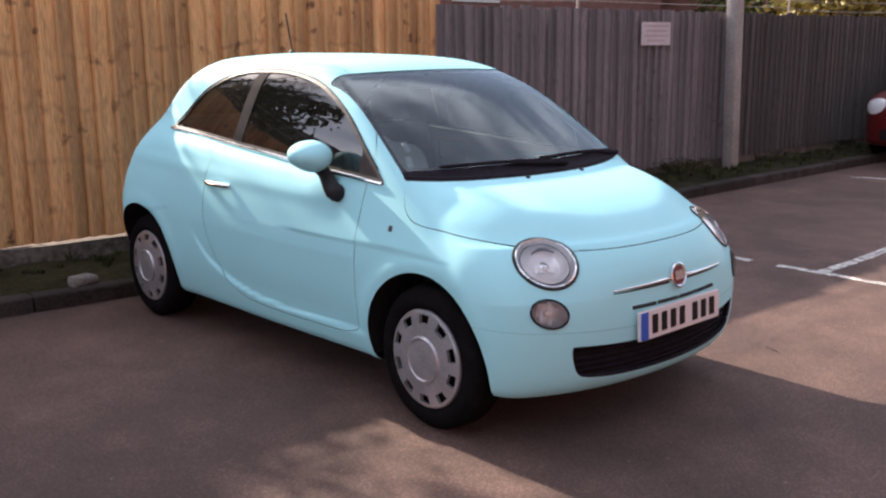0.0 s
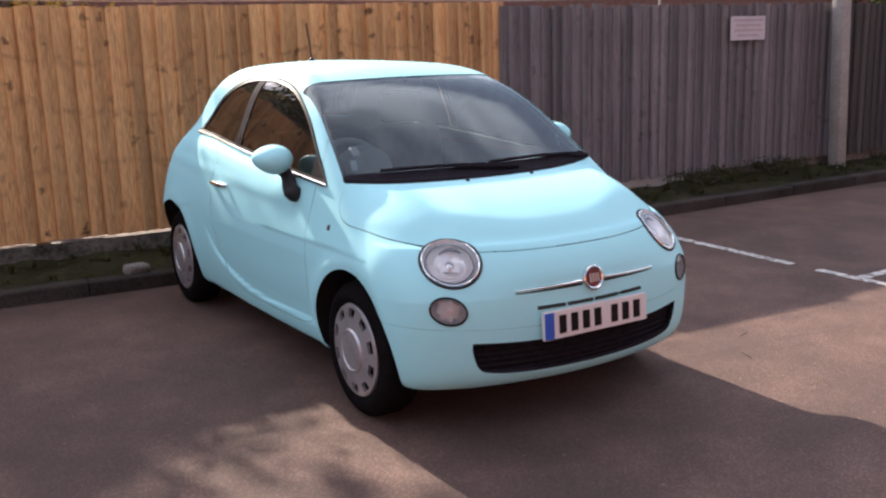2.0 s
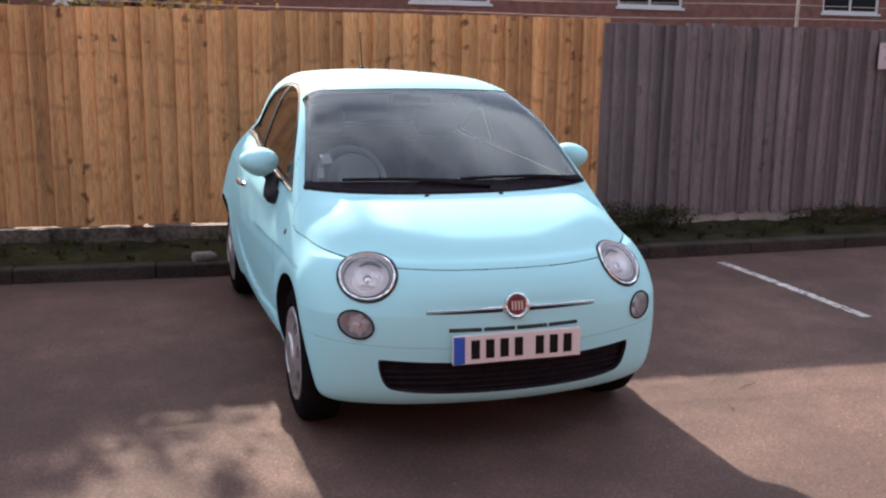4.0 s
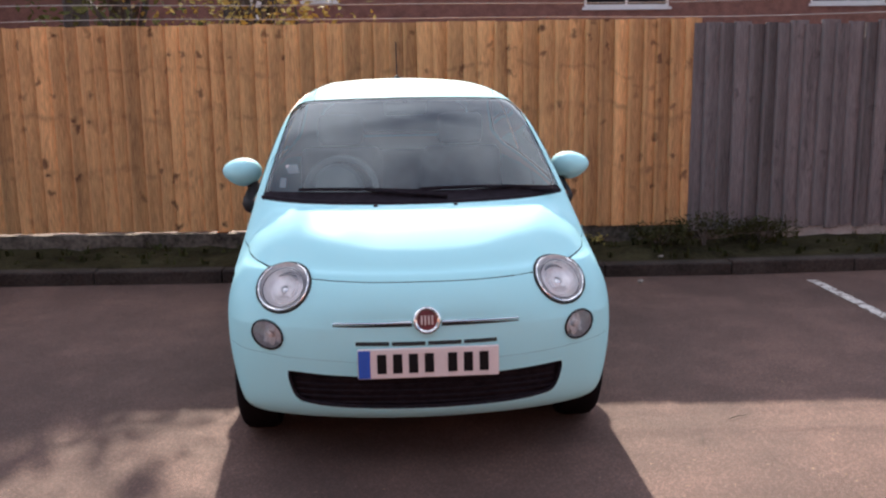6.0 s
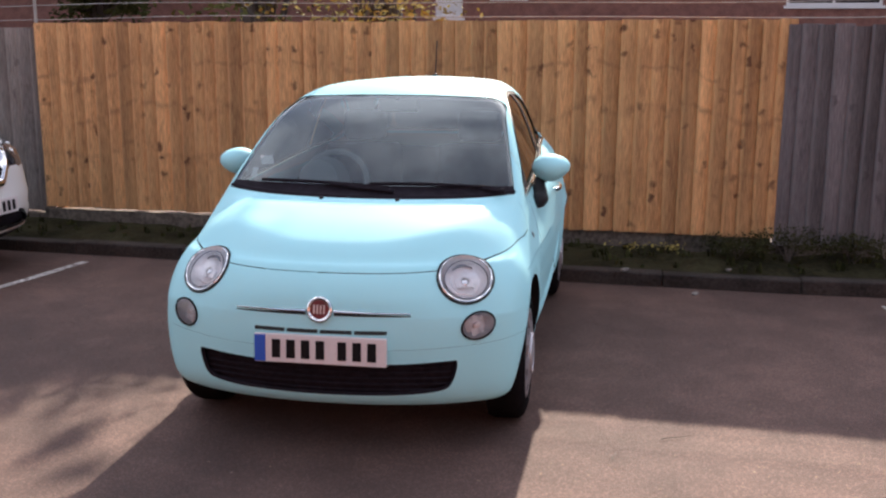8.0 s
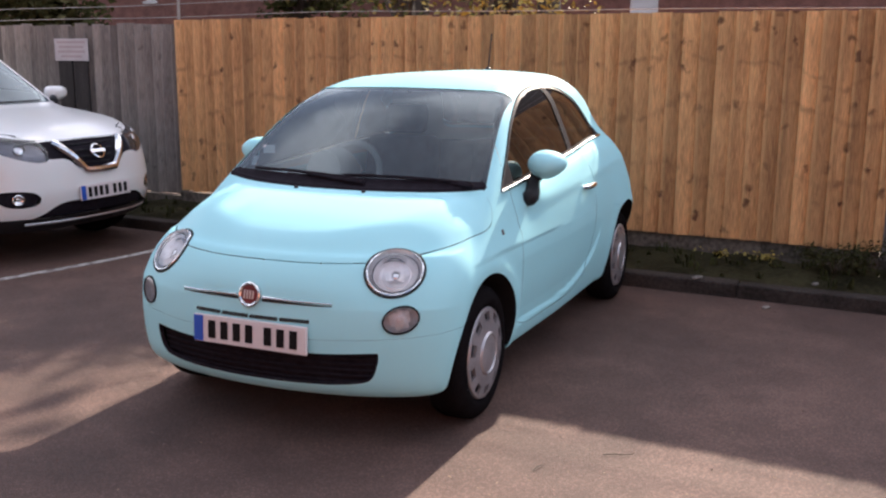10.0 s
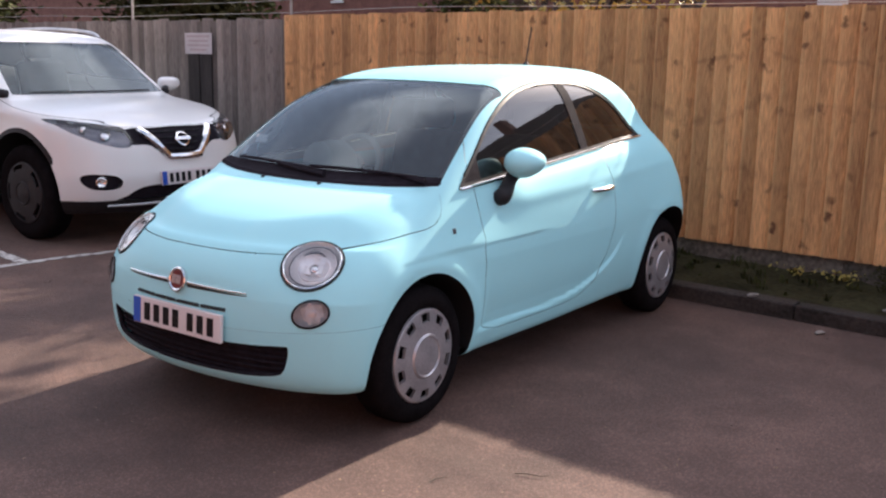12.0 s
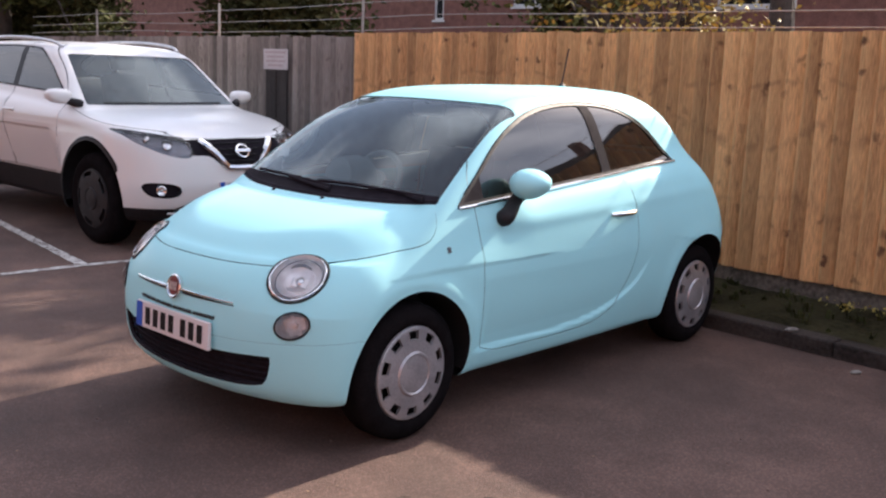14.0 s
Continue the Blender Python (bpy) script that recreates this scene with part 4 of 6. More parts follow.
    smoothed("scuttle_panel", tube([(p[0], p[1] + 0.01, p[2] - 0.002) for p in pts], 0.014, 8, flat=0.6), MESHBLACK, car, "black plastic scuttle under the windscreen")
    for x0, x1, r in ((0.12, -0.50, 0.10), (0.60, 0.02, 0.085)):
        wip = new("wiper")
        wip.parent = car
        line = []
        for t in np.linspace(0, 1, 14):
            x = x0 + (x1 - x0) * t
            z = 0.974 + 0.014 * t + 0.008 * math.sin(math.pi * t)
            line.append((x, screen_y(x, z) - 0.011, z + 0.005))
        smoothed("wiper_blade", tube(line, 0.0075, 6), MESHBLACK, wip)
        arm = [(x0 + 0.02, screen_y(x0, 0.965) - 0.024, 0.968), ((x0 * 0.75 + x1 * 0.25), screen_y(x0, 0.975) - 0.022, 0.98), ((x0 + x1) / 2, screen_y((x0 + x1) / 2, 0.985) - 0.018, 0.994)]
        smoothed("wiper_arm", tube(arm, 0.0085, 6, taper=[1.4, 1, 0.7]), MESHBLACK, wip)
    for x in (-0.17, 0.17):
        c = onto(fiat_form, [(x, -1.06, 1.4)], (0, 0, -1), 0.8)[0]
        smoothed("washer_jet", moved(lathe([(0.010, -0.002), (0.009, 0.006), (0, 0.009)], 16, "z"), Matrix.Translation(tuple(c))), BLACK, car)
    ant = new("roof_antenna")
    ant.parent = car
    smoothed("antenna_foot", moved(lathe([(0.022, -0.01), (0.02, 0.006), (0.008, 0.018), (0, 0.02)], 20, "z"), Matrix.Translation((0, 0.905, 1.437))), BLACK, ant)
    smoothed("antenna_rod", tube([(0, 0.905, 1.45), (0, 0.93, 1.55), (0, 0.957, 1.655)], 0.0042, 6), BLACK, ant)
    # cabin
    part("cabin_floor", box(-0.6, -0.9, 0.25, 0.6, 1.4, 0.30, 0.01), LINING, car)
    smoothed("dashboard", moved(box(-0.6, -0.15, -0.16, 0.6, 0.19, 0.12, 0.07, 4), pose(0, -0.63, 0.80, 8)), LINING, car)
    smoothed("instrument_hood", moved(lathe([(0.0, -0.1), (0.10, -0.1), (0.13, 0.02), (0.125, 0.06), (0.10, 0.06), (0, 0.03)], 28, "y"), pose(-0.345, -0.42, 0.93, -12)), IVORY, car)
    sw = new("steering_wheel")
    sw.parent = car
    sm = pose(-0.33, -0.27, 0.905, 65)
    ring = [(0.172 * math.cos(a), 0.172 * math.sin(a), 0) for a in np.linspace(0, 2 * math.pi, 37)]
    smoothed("steering_rim", moved(tube(ring, 0.017, 8), sm), IVORY, sw)
    smoothed("steering_boss", moved(lathe([(0, 0.02), (0.06, 0.015), (0.075, 0), (0.06, -0.03)], 24, "z"), sm), IVORY, sw)
    for a in (0, 180, 270):
        smoothed("steering_spoke", moved(box(0.05, -0.018, -0.01, 0.18, 0.018, 0.008, 0.005), sm @ pose(0, 0, 0, 0, 0, a)), LINING, sw)
    for s in (1, -1):
        seat = new("front_seat")
        seat.parent = car
        smoothed("seat_base", moved(box(-0.23, -0.25, -0.07, 0.23, 0.25, 0.07, 0.05, 3), pose(s * 0.34, 0.05, 0.50, 6)), FABRIC, seat)
        smoothed("seat_back", moved(box(-0.23, -0.06, 0.0, 0.23, 0.06, 0.56, 0.05, 3), pose(s * 0.34, 0.30, 0.52, -14)), FABRIC, seat)
        smoothed("headrest", moved(box(-0.13, -0.05, -0.09, 0.13, 0.05, 0.09, 0.045, 3), pose(s * 0.34, 0.46, 1.16, -10)), FABRIC, seat)
    bench = new("rear_seat")
    bench.parent = car
    smoothed("bench_back", moved(box(-0.55, -0.06, 0, 0.55, 0.06, 0.5, 0.05, 3), pose(0, 1.05, 0.5, -16)), FABRIC, bench)
    smoothed("bench_base", box(-0.55, 0.6, 0.4, 0.55, 1.1, 0.52, 0.05, 3), FABRIC, bench)
    rv = new("rear_view_mirror")
    rv.parent = car
    smoothed("mirror_housing", box(-0.105, -0.235, 1.275, 0.105, -0.205, 1.34, 0.014, 3), IVORY, rv)
    smoothed("mirror_stem", tube([(0, -0.24, 1.38), (0, -0.23, 1.335)], 0.012, 8), BLACK, rv)
    for x, z, w, h, a in ((-0.535, 1.065, 0.028, 0.022, 30), (-0.575, 1.012, 0.014, 0.024, -10)):
        slip = box(-w, -h, -0.001, w, h, 0.001)
        part("paper_slip", moved(slip, pose(x, screen_y(x, z) + 0.035, z, 58, 0, a)), UPVC, car, "white paper slip behind the windscreen")
    # roof lining and inner shell darken the cabin
    lining = shifted(cut(cut(body, lambda p: np.maximum(0.93 - p[:, 2], -0.95 - p[:, 1]))[0], lambda p: -(p[:, 1] + 0.9))[0], -0.02)
    skin("headlining", (lining[0], -lining[1], lining[2][:, ::-1]), IVORY, car)
    return car


build_fiat()

# ---- the white sport utility car in the next bay ----
S_HOOD = curve([(-2.4, 0.77), (-2.25, 0.85), (-2.1, 0.915), (-1.8, 1.005), (-1.4, 1.07), (-1.0, 1.115), (-0.6, 1.14), (0.6, 1.20), (1.6, 1.26), (2.4, 1.26)])
S_PLAN = curve([(-2.5, 0.80), (-2.0, 0.87), (-1.42, 0.905), (0, 0.905), (1.3, 0.905), (2.0, 0.86), (2.4, 0.78)])
S_NOSE = curve([(0.0, -2.05), (0.25, -2.2), (0.36, -2.29), (0.5, -2.315), (0.62, -2.30), (0.8, -2.26), (0.92, -2.20), (1.05, -2.05), (2, -1.6)])
S_ROOF = curve([(-1.2, 1.47), (-0.7, 1.575), (-0.3, 1.62), (0.4, 1.645), (1.2, 1.63), (1.9, 1.575), (2.4, 1.49)])
S_AX, S_BX, S_HUB = -1.45, 1.31, 0.372


def suv_screen(x, z):
    return -1.23 + 0.24 * x * x + 1.42 * (z - 1.11)


def suv_form(p):
    x, y, z = np.abs(p[..., 0]), p[..., 1], p[..., 2]
    r_f, r_r = np.hypot(y - S_AX, z - S_HUB), np.hypot(y - S_BX, z - S_HUB)
    side = S_PLAN(y) - 0.35 * np.maximum(0.55 - z, 0) ** 2 - 0.30 * np.maximum(z - 0.75, 0) ** 2
    side = side + 0.015 * np.exp(-(((r_f - 0.43) / 0.06) ** 2)) + 0.015 * np.exp(-(((r_r - 0.43) / 0.06) ** 2))
    side = side + 0.008 * np.exp(-(((z - 1.0) / 0.04) ** 2)) - 0.30 * np.maximum(0.93 - z, 0) * np.clip((0.98 - np.abs(y - 0.0)) / 0.25, 0, 1)
    f = smax((S_NOSE(z) + 0.20 * x**2 + 0.34 * x**4 - y) * 0.92, x - side, 0.16)
    f = smax(f, y - (2.30 - 0.25 * x**2 - 0.2 * np.maximum(z - 0.8, 0)), 0.16)
    f = smax(f, z - S_HOOD(y) + 0.05 * x * x, 0.10)
    f = smax(f, 0.24 - z, 0.06)
    g = smax((suv_screen(x, z) - y) * 0.57, x - (0.80 - 0.34 * (z - 1.15)), 0.06)
    g = smax(g, (y - (2.22 - 0.55 * (z - 1.15) - 0.15 * x * x)) * 0.87, 0.12)
    g = smax(g, z - (S_ROOF(y) - 0.06 * x * x), 0.10)
    g = np.maximum(g, 0.9 - z)
    return smin(f, g, 0.025)


def build_suv():
    car = thing("suv_car", "white sport utility car with roof rails parked in the next bay", "car", pose(-5.44, 0.955, 0, 0, 0, 90))
    seams = []
    body = shell(suv_form, -1.35, 1.3, 0.80, 90, 150, 170)
    for cy in (S_AX, S_BX):
        body = cut(body, lambda p, cy=cy: np.maximum(np.hypot(p[:, 1] - cy, p[:, 2] - S_HUB - 0.03) - 0.44, 0.5 - np.abs(p[:, 0])))[1]
    # black along the bottom and round the arches; on the doors it paints shade
    dark_low = lambda p: np.maximum(np.minimum(np.minimum(np.hypot(p[:, 1] - S_AX, p[:, 2] - S_HUB - 0.03), np.hypot(p[:, 1] - S_BX, p[:, 2] - S_HUB - 0.03)) - 0.475, p[:, 2] - 0.50), np.minimum(0.55 - np.abs(p[:, 0]), 1)) 
    low, body = cut(body, lambda p: np.where(p[:, 1] < -1.85, p[:, 2] - 0.35, dark_low(p)))
    skin("sill_cladding", shifted(low, 0.004), BLACK, car, "black lower body, its door bottoms painted as shade")
    # windows
    win = outline([(-0.86, 1.19), (-0.72, 1.28), (-0.48, 1.43), (-0.26, 1.54), (-0.05, 1.58), (0.6, 1.59), (1.2, 1.565), (1.65, 1.47), (1.78, 1.37), (1.6, 1.30), (0.8, 1.245), (0, 1.215), (-0.7, 1.19)])
    gw = inside_of(win)
    panes, body = cut(body, lambda p: np.maximum(gw(p[:, 1:]), 0.5 - np.abs(p[:, 0])))
    panes, rub = cut(panes, lambda p: gw(p[:, 1:]) + 0.015)
    pil, panes = cut(panes, lambda p: np.minimum(np.abs(p[:, 1] - 0.12) - 0.05, np.abs(p[:, 1] - 1.05) - 0.05))
    for s in (1, -1):
        side = lambda m: cut(m, lambda p: -s * p[:, 0])[0]
        skin("window_seal", shifted(side(rub), 0.002), BLACK, car)
        for y0, y1, nm in ((-2, 0.12, "front_window"), (0.12, 1.05, "rear_window"), (1.05, 3, "quarter_window")):
            skin(nm, cut(side(panes), lambda p: np.maximum(y0 - p[:, 1], p[:, 1] - y1))[0], DARKGLASS, car).visible_shadow = False
            bar = cut(side(pil), lambda p: np.maximum(y0 - 0.06 - p[:, 1], p[:, 1] - y0 - 0.06))[0]
            if len(bar[2]):
                skin("window_pillar", bar, GLOSSBLACK, car)
    edge = lambda z: 0.718 - 0.29 * (z - 1.15)
    def g_ws(p):
        x, y, z = np.abs(p[:, 0]), p[:, 1], p[:, 2]
        return np.maximum(smax(x - edge(z), 0.9 * (y - 0.24 * x * x + 0.63), 0.04), np.maximum(-1.23 + 0.24 * x * x - y, 1.0 - z))
    ws, body = cut(body, g_ws)
    ws, frit = cut(ws, lambda p: g_ws(p) + 0.005)
    skin("windscreen_border", frit, GLOSSBLACK, car)
    skin("windscreen", shifted(ws, -0.003), GLASS, car).visible_shadow = False
    rw, body = cut(body, lambda p: np.maximum(smax(np.abs(p[:, 0]) - 0.62, np.abs(p[:, 2] - 1.38) - 0.16, 0.06), 1.6 - p[:, 1]))
    skin("tailgate_window", rw, DARKGLASS, car)
    # slanting headlamps
    for s in (1, -1):
        lamp = new("headlight")
        lamp.parent = car
        o = outline([(0.43, 0.80), (0.455, 0.757), (0.54, 0.752), (0.67, 0.792), (0.78, 0.855), (0.835, 0.915), (0.858, 0.952), (0.80, 0.955), (0.68, 0.937), (0.52, 0.908), (0.445, 0.888)])
        gl = inside_of(o)
        pc, body = cut(body, lambda p: np.maximum(gl(np.stack([s * p[:, 0], p[:, 2]], 1)), p[:, 1] + 1.3))
        skin("lens", shifted(pc, 0.003), LENS, lamp).visible_shadow = False
        skin("housing", shifted(pc, -0.035), LAMPGREY, lamp)
        for xx, zz, r in ((0.60, 0.852, 0.042), (0.72, 0.897, 0.03)):
            c = onto(suv_form, [(s * xx, -2.6, zz)], (0, 1, 0), 1.4)[0]
            smoothed("projector", moved(lathe([(r, -0.03), (r, -0.008), (r * 0.8, -0.002), (0, 0.0)], 20, "z"), facing(tuple(c), normal_at(suv_form, c))), CHROME, lamp)
        o2 = outline([(0.545, 0.50), (0.60, 0.545), (0.75, 0.555), (0.79, 0.52), (0.75, 0.455), (0.66, 0.435), (0.57, 0.45)])
        gf = inside_of(o2)
        fog, body = cut(body, lambda p: np.maximum(gf(np.stack([s * p[:, 0], p[:, 2]], 1)), p[:, 1] + 1.3))
        skin("fog_surround", (fog[0] + np.array([0, 0.03, 0]), fog[1], fog[2]), MESHBLACK, car)
        c = onto(suv_form, [(s * 0.67, -2.6, 0.495)], (0, 1, 0), 1.4)[0] + np.array([0, 0.02, 0])
        smoothed("fog_lamp", moved(lathe([(0.04, -0.02), (0.04, 0.004), (0.034, 0.008), (0.026, 0.0), (0.012, -0.006), (0, -0.002)], 24, "z"), facing(tuple(c), normal_at(suv_form, c))), CHROME, car)
        door_mirror(suv_form, car, s, (0.912, -0.97, 1.175), (0.108, 0.085, 0.062), WHITE_PAINT, 0.72, 0.07)
        rail = [(s * 0.58, -0.42, 1.58), (s * 0.60, -0.25, 1.63), (s * 0.61, 0.3, 1.662), (s * 0.60, 1.0, 1.655), (s * 0.575, 1.55, 1.615), (s * 0.565, 1.65, 1.58)]
        smoothed("roof_rail", tube([tuple(q) for q in spline(rail, 30)], 0.014, 8), SILVER, car, "silver roof rail")
        for cy in (S_AX, S_BX):
            arch_liner(suv_form, car, s, cy, S_HUB + 0.03, 0.44, 0.6)
            road_wheel(car, s * 0.885, cy, S_HUB, 0.372, 0.22, 0.24, 5, BLACK)
    # grille: dark band with a bright V round the badge
    gband = outline([(-0.455, 0.878), (-0.2, 0.886), (0.0, 0.889), (0.2, 0.886), (0.455, 0.878), (0.45, 0.775), (0.3, 0.757), (0.16, 0.657), (0.0, 0.647), (-0.16, 0.657), (-0.3, 0.757), (-0.45, 0.775)])
    gg = inside_of(gband)
    gr, body = cut(body, lambda p: np.maximum(gg(p[:, [0, 2]]), p[:, 1] + 1.6))
    skin("grille", (gr[0] + np.array([0, 0.025, 0]), gr[1], gr[2]), MESHBLACK, car, "black mesh grille")
    vee = spline([(-0.34, 0.877), (-0.25, 0.787), (-0.17, 0.692), (-0.12, 0.667), (0.12, 0.667), (0.17, 0.692), (0.25, 0.787), (0.34, 0.877)], 40)
    pts = onto(suv_form, [(x, -2.7, z) for x, z in vee], (0, 1, 0), 1.2)
    smoothed("chrome_vee", tube([(p[0], p[1] + 0.002, p[2]) for p in pts], 0.03, 8, flat=1.0), CHROME, car, "broad chrome V bar")
    for k in range(4):
        z = 0.717 + 0.045 * k
        w = 0.12 + 0.035 * k
        pts = onto(suv_form, [(x, -2.7, z) for x in np.linspace(-w, w, 8)], (0, 1, 0), 1.2) + np.array([0, 0.018, 0])
        smoothed("grille_slat", tube([tuple(q) for q in pts], 0.008, 6), GLOSSBLACK, car)
    c = onto(suv_form, [(0, -2.7, 0.792)], (0, 1, 0), 1.2)[0]
    m = facing(tuple(c), normal_at(suv_form, c))
    badge = new("badge")
    badge.parent = car
    smoothed("badge_ring", moved(lathe([(0.062, 0.0), (0.062, 0.014), (0.05, 0.016), (0.05, 0.0)], 32, "z"), m), CHROME, badge)
    part("badge_bar", moved(box(-0.075, -0.014, 0.004, 0.075, 0.014, 0.02, 0.003), m), CHROME, badge)
    # lower intake
    low_o = outline([(-0.62, 0.325), (-0.52, 0.38), (-0.40, 0.445), (-0.2, 0.46), (0.2, 0.46), (0.40, 0.445), (0.52, 0.38), (0.62, 0.325), (0.3, 0.315), (-0.3, 0.315)])
    gl2 = inside_of(low_o)
    it, body = cut(body, lambda p: np.maximum(gl2(p[:, [0, 2]]), p[:, 1] + 1.6))
    skin("lower_intake", (it[0] + np.array([0, 0.03, 0]), it[1], it[2]), MESHBLACK, car)
    pts = onto(suv_form, [(x, -2.7, 0.312) for x in np.linspace(-0.62, 0.62, 24)], (0, 1, 0), 1.2)
    smoothed("skid_strip", tube([tuple(q) for q in pts], 0.014, 8), SILVER, car, "silver skid strip")
    plate = new("registration_plate")
    plate.parent = car
    plate.matrix_local = pose(0.0, -2.325, 0.505, -4)
    part("plate_panel", box(-0.26, -0.006, -0.055, 0.26, 0.012, 0.055, 0.004), PLATE, plate)
    part("plate_band", box(-0.258, -0.0085, -0.052, -0.214, -0.0055, 0.052, 0.001), BLUE, plate)
    for k in range(7):
        x = -0.172 + 0.058 * k + (0.028 if k > 3 else 0)
        part("plate_bar", box(x - 0.017, -0.009, -0.036, x + 0.017, -0.0055, 0.036, 0.001), GLOSSBLACK, plate)
    # bonnet and doors
    front, back = cut(body, lambda p: p[:, 1] - (-1.21 + 0.24 * p[:, 0] ** 2))
    hs = curve([(-2.5, 0.86), (-2.2, 0.87), (-2.08, 0.90), (-1.95, 0.945), (-1.7, 0.98), (-1.3, 1.03), (-1.0, 1.10), (-0.9, 1.2), (-0.5, 1.5)])
    lead = curve([(-0.1, 0.893), (0.2, 0.892), (0.45, 0.895), (0.55, 0.918), (0.68, 0.944), (0.80, 0.964), (1.0, 0.975)])
    rest, bon = seam(front, lambda p: p[:, 2] - smax(hs(p[:, 1]), lead(np.abs(p[:, 0])), 0.02), seams, 0.0012)
    skin("bonnet", bon, WHITE_PAINT, car)
    skin("front_bumper", rest, WHITE_PAINT, car)
    for nm, o in (("front_door", [(-0.88, 1.2), (-0.86, 0.7), (-0.82, 0.53), (-0.7, 0.515), (0.05, 0.515), (0.13, 0.54), (0.14, 0.8), (0.1, 1.25), (0.05, 1.62), (-0.35, 1.6)]), ("rear_door", [(0.155, 0.8), (0.15, 0.54), (0.2, 0.515), (0.75, 0.515), (0.88, 0.6), (1.08, 0.82), (1.12, 1.2), (1.05, 1.62), (0.12, 1.62), (0.12, 1.25)])):
        gd = inside_of(outline(o))
        dp, back = seam(back, lambda p: np.maximum(gd(p[:, 1:]), 0.5 - np.abs(p[:, 0])), seams, 0.003)
        for s in (1, -1):
            d = skin(nm, cut(dp, lambda p: -s * p[:, 0])[0], WHITE_PAINT, car)
            y0 = -0.08 if nm == "front_door" else 0.82
            hp = onto(suv_form, [(s * 0.7, y, 1.02) for y in np.linspace(y0, y0 + 0.2, 7)], (s, 0, 0))
            smoothed("door_handle", tube([(q[0] + s * o_, q[1], q[2]) for q, o_ in zip(hp, (0.0, 0.02, 0.03, 0.032, 0.03, 0.02, 0.0))], 0.013, 8), WHITE_PAINT, d)
    skin("body_shell", back, WHITE_PAINT, car)
    skin("panel_gap", joined(seams), SEAM, car)
    part("cabin_floor", box(-0.7, -1.2, 0.4, 0.7, 1.9, 0.45), LINING, car)
    smoothed("dashboard", box(-0.72, -1.05, 0.75, 0.72, -0.6, 1.09, 0.08, 3), LINING, car)
    for s in (1, -1):
        smoothed("seat", moved(box(-0.24, -0.07, 0, 0.24, 0.07, 0.62, 0.05, 3), pose(s * 0.38, 0.1, 0.75, -14)), FABRIC, car)
        smoothed("headrest", box(s * 0.38 - 0.13, 0.22, 1.38, s * 0.38 + 0.13, 0.32, 1.53, 0.04, 3), FABRIC, car)
    smoothed("rear_seat", moved(box(-0.65, -0.07, 0, 0.65, 0.07, 0.6, 0.05, 3), pose(0, 1.05, 0.7, -14)), FABRIC, car)
    wip = [(x, suv_screen(x, 1.12) - 0.012, 1.128) for x in np.linspace(-0.6, 0.55, 16)]
    smoothed("wiper", tube(wip, 0.008, 6), BLACK, car)
    return car


build_suv()


# ---- the red car farther along ----
def red_form(p):
    x, y, z = np.abs(p[..., 0]), p[..., 1], p[..., 2]
    f = smax(-2.0 + 0.25 * x**2 + 0.3 * x**4 + 0.35 * (z - 0.5) ** 2 - y, x - (0.84 - 0.3 * np.maximum(z - 0.6, 0) ** 2), 0.2)
    f = smax(f, y - 1.95 + 0.2 * x * x, 0.2)
    f = smax(f, z - np.interp(y, [-2, -1.0, 0, 2], [0.75, 0.93, 0.97, 1.0]), 0.14)
    f = smax(f, 0.22 - z, 0.06)
    g = smax((-1.05 + 0.2 * x * x + 1.5 * (z - 0.95) - y) * 0.55, x - (0.74 - 0.34 * (z - 0.95)), 0.06)
    g = smax(g, (y - 1.8 + 0.6 * (z - 0.95)) * 0.85, 0.1)
    g = smax(g, z - 1.45 + 0.06 * x * x, 0.12)
    return smin(f, np.maximum(g, 0.7 - z), 0.03)


def build_red():
    car = thing("red_car", "dark red car parked by the grey fence", "car", pose(10.72, 0.95, 0, 0, 0, -90))
    body = shell(red_form, -1.2, 1.2, 0.62, 50, 70, 90)
    for cy in (-1.2, 1.25):
        body = cut(body, lambda p, cy=cy: np.maximum(np.hypot(p[:, 1] - cy, p[:, 2] - 0.31) - 0.36, 0.45 - np.abs(p[:, 0])))[1]
    gl, body = cut(body, lambda p: np.maximum(smax(np.abs(p[:, 2] - 1.18) - 0.18, p[:, 1] - 1.6, 0.04), -(p[:, 2] - 1.0)))
    skin("windows", gl, DARKGLASS, car)
    for s in (1, -1):
        c = onto(red_form, [(s * 0.62, -2.4, 0.70)], (0, 1, 0), 1.2)[0]
        lens, body = cut(body, lambda p: np.linalg.norm((p - c) * np.array([0.7, 0.6, 1.2]), axis=1) - 0.12)
        skin("headlight", shifted(lens, 0.004), REFLECTOR, car, "clear headlight")
        for cy in (-1.2, 1.25):
            arch_liner(red_form, car, s, cy, 0.31, 0.36, 0.55)
            road_wheel(car, s * 0.82, cy, 0.305, 0.305, 0.19, 0.2, 7)
    gr, body = cut(body, lambda p: np.maximum(smax(np.abs(p[:, 0]) - 0.5, np.abs(p[:, 2] - 0.36) - 0.07, 0.05), p[:, 1] + 1.5))
    skin("grille", gr, BLACK, car)
    skin("body_shell", body, RED_PAINT, car)


build_red()

# ---- ground, kerb, verge ----


def fence_y(x):
    """The line of the fence face over the plan."""
    return np.interp(x, [-16, -3.86, 2.31, 16], [4.0, 2.83, 2.35, 2.16])


def kerb_y(x):
    return np.interp(x, [-16, -3.86, 2.31, 16], [3.0, 1.93, 1.50, 1.52])


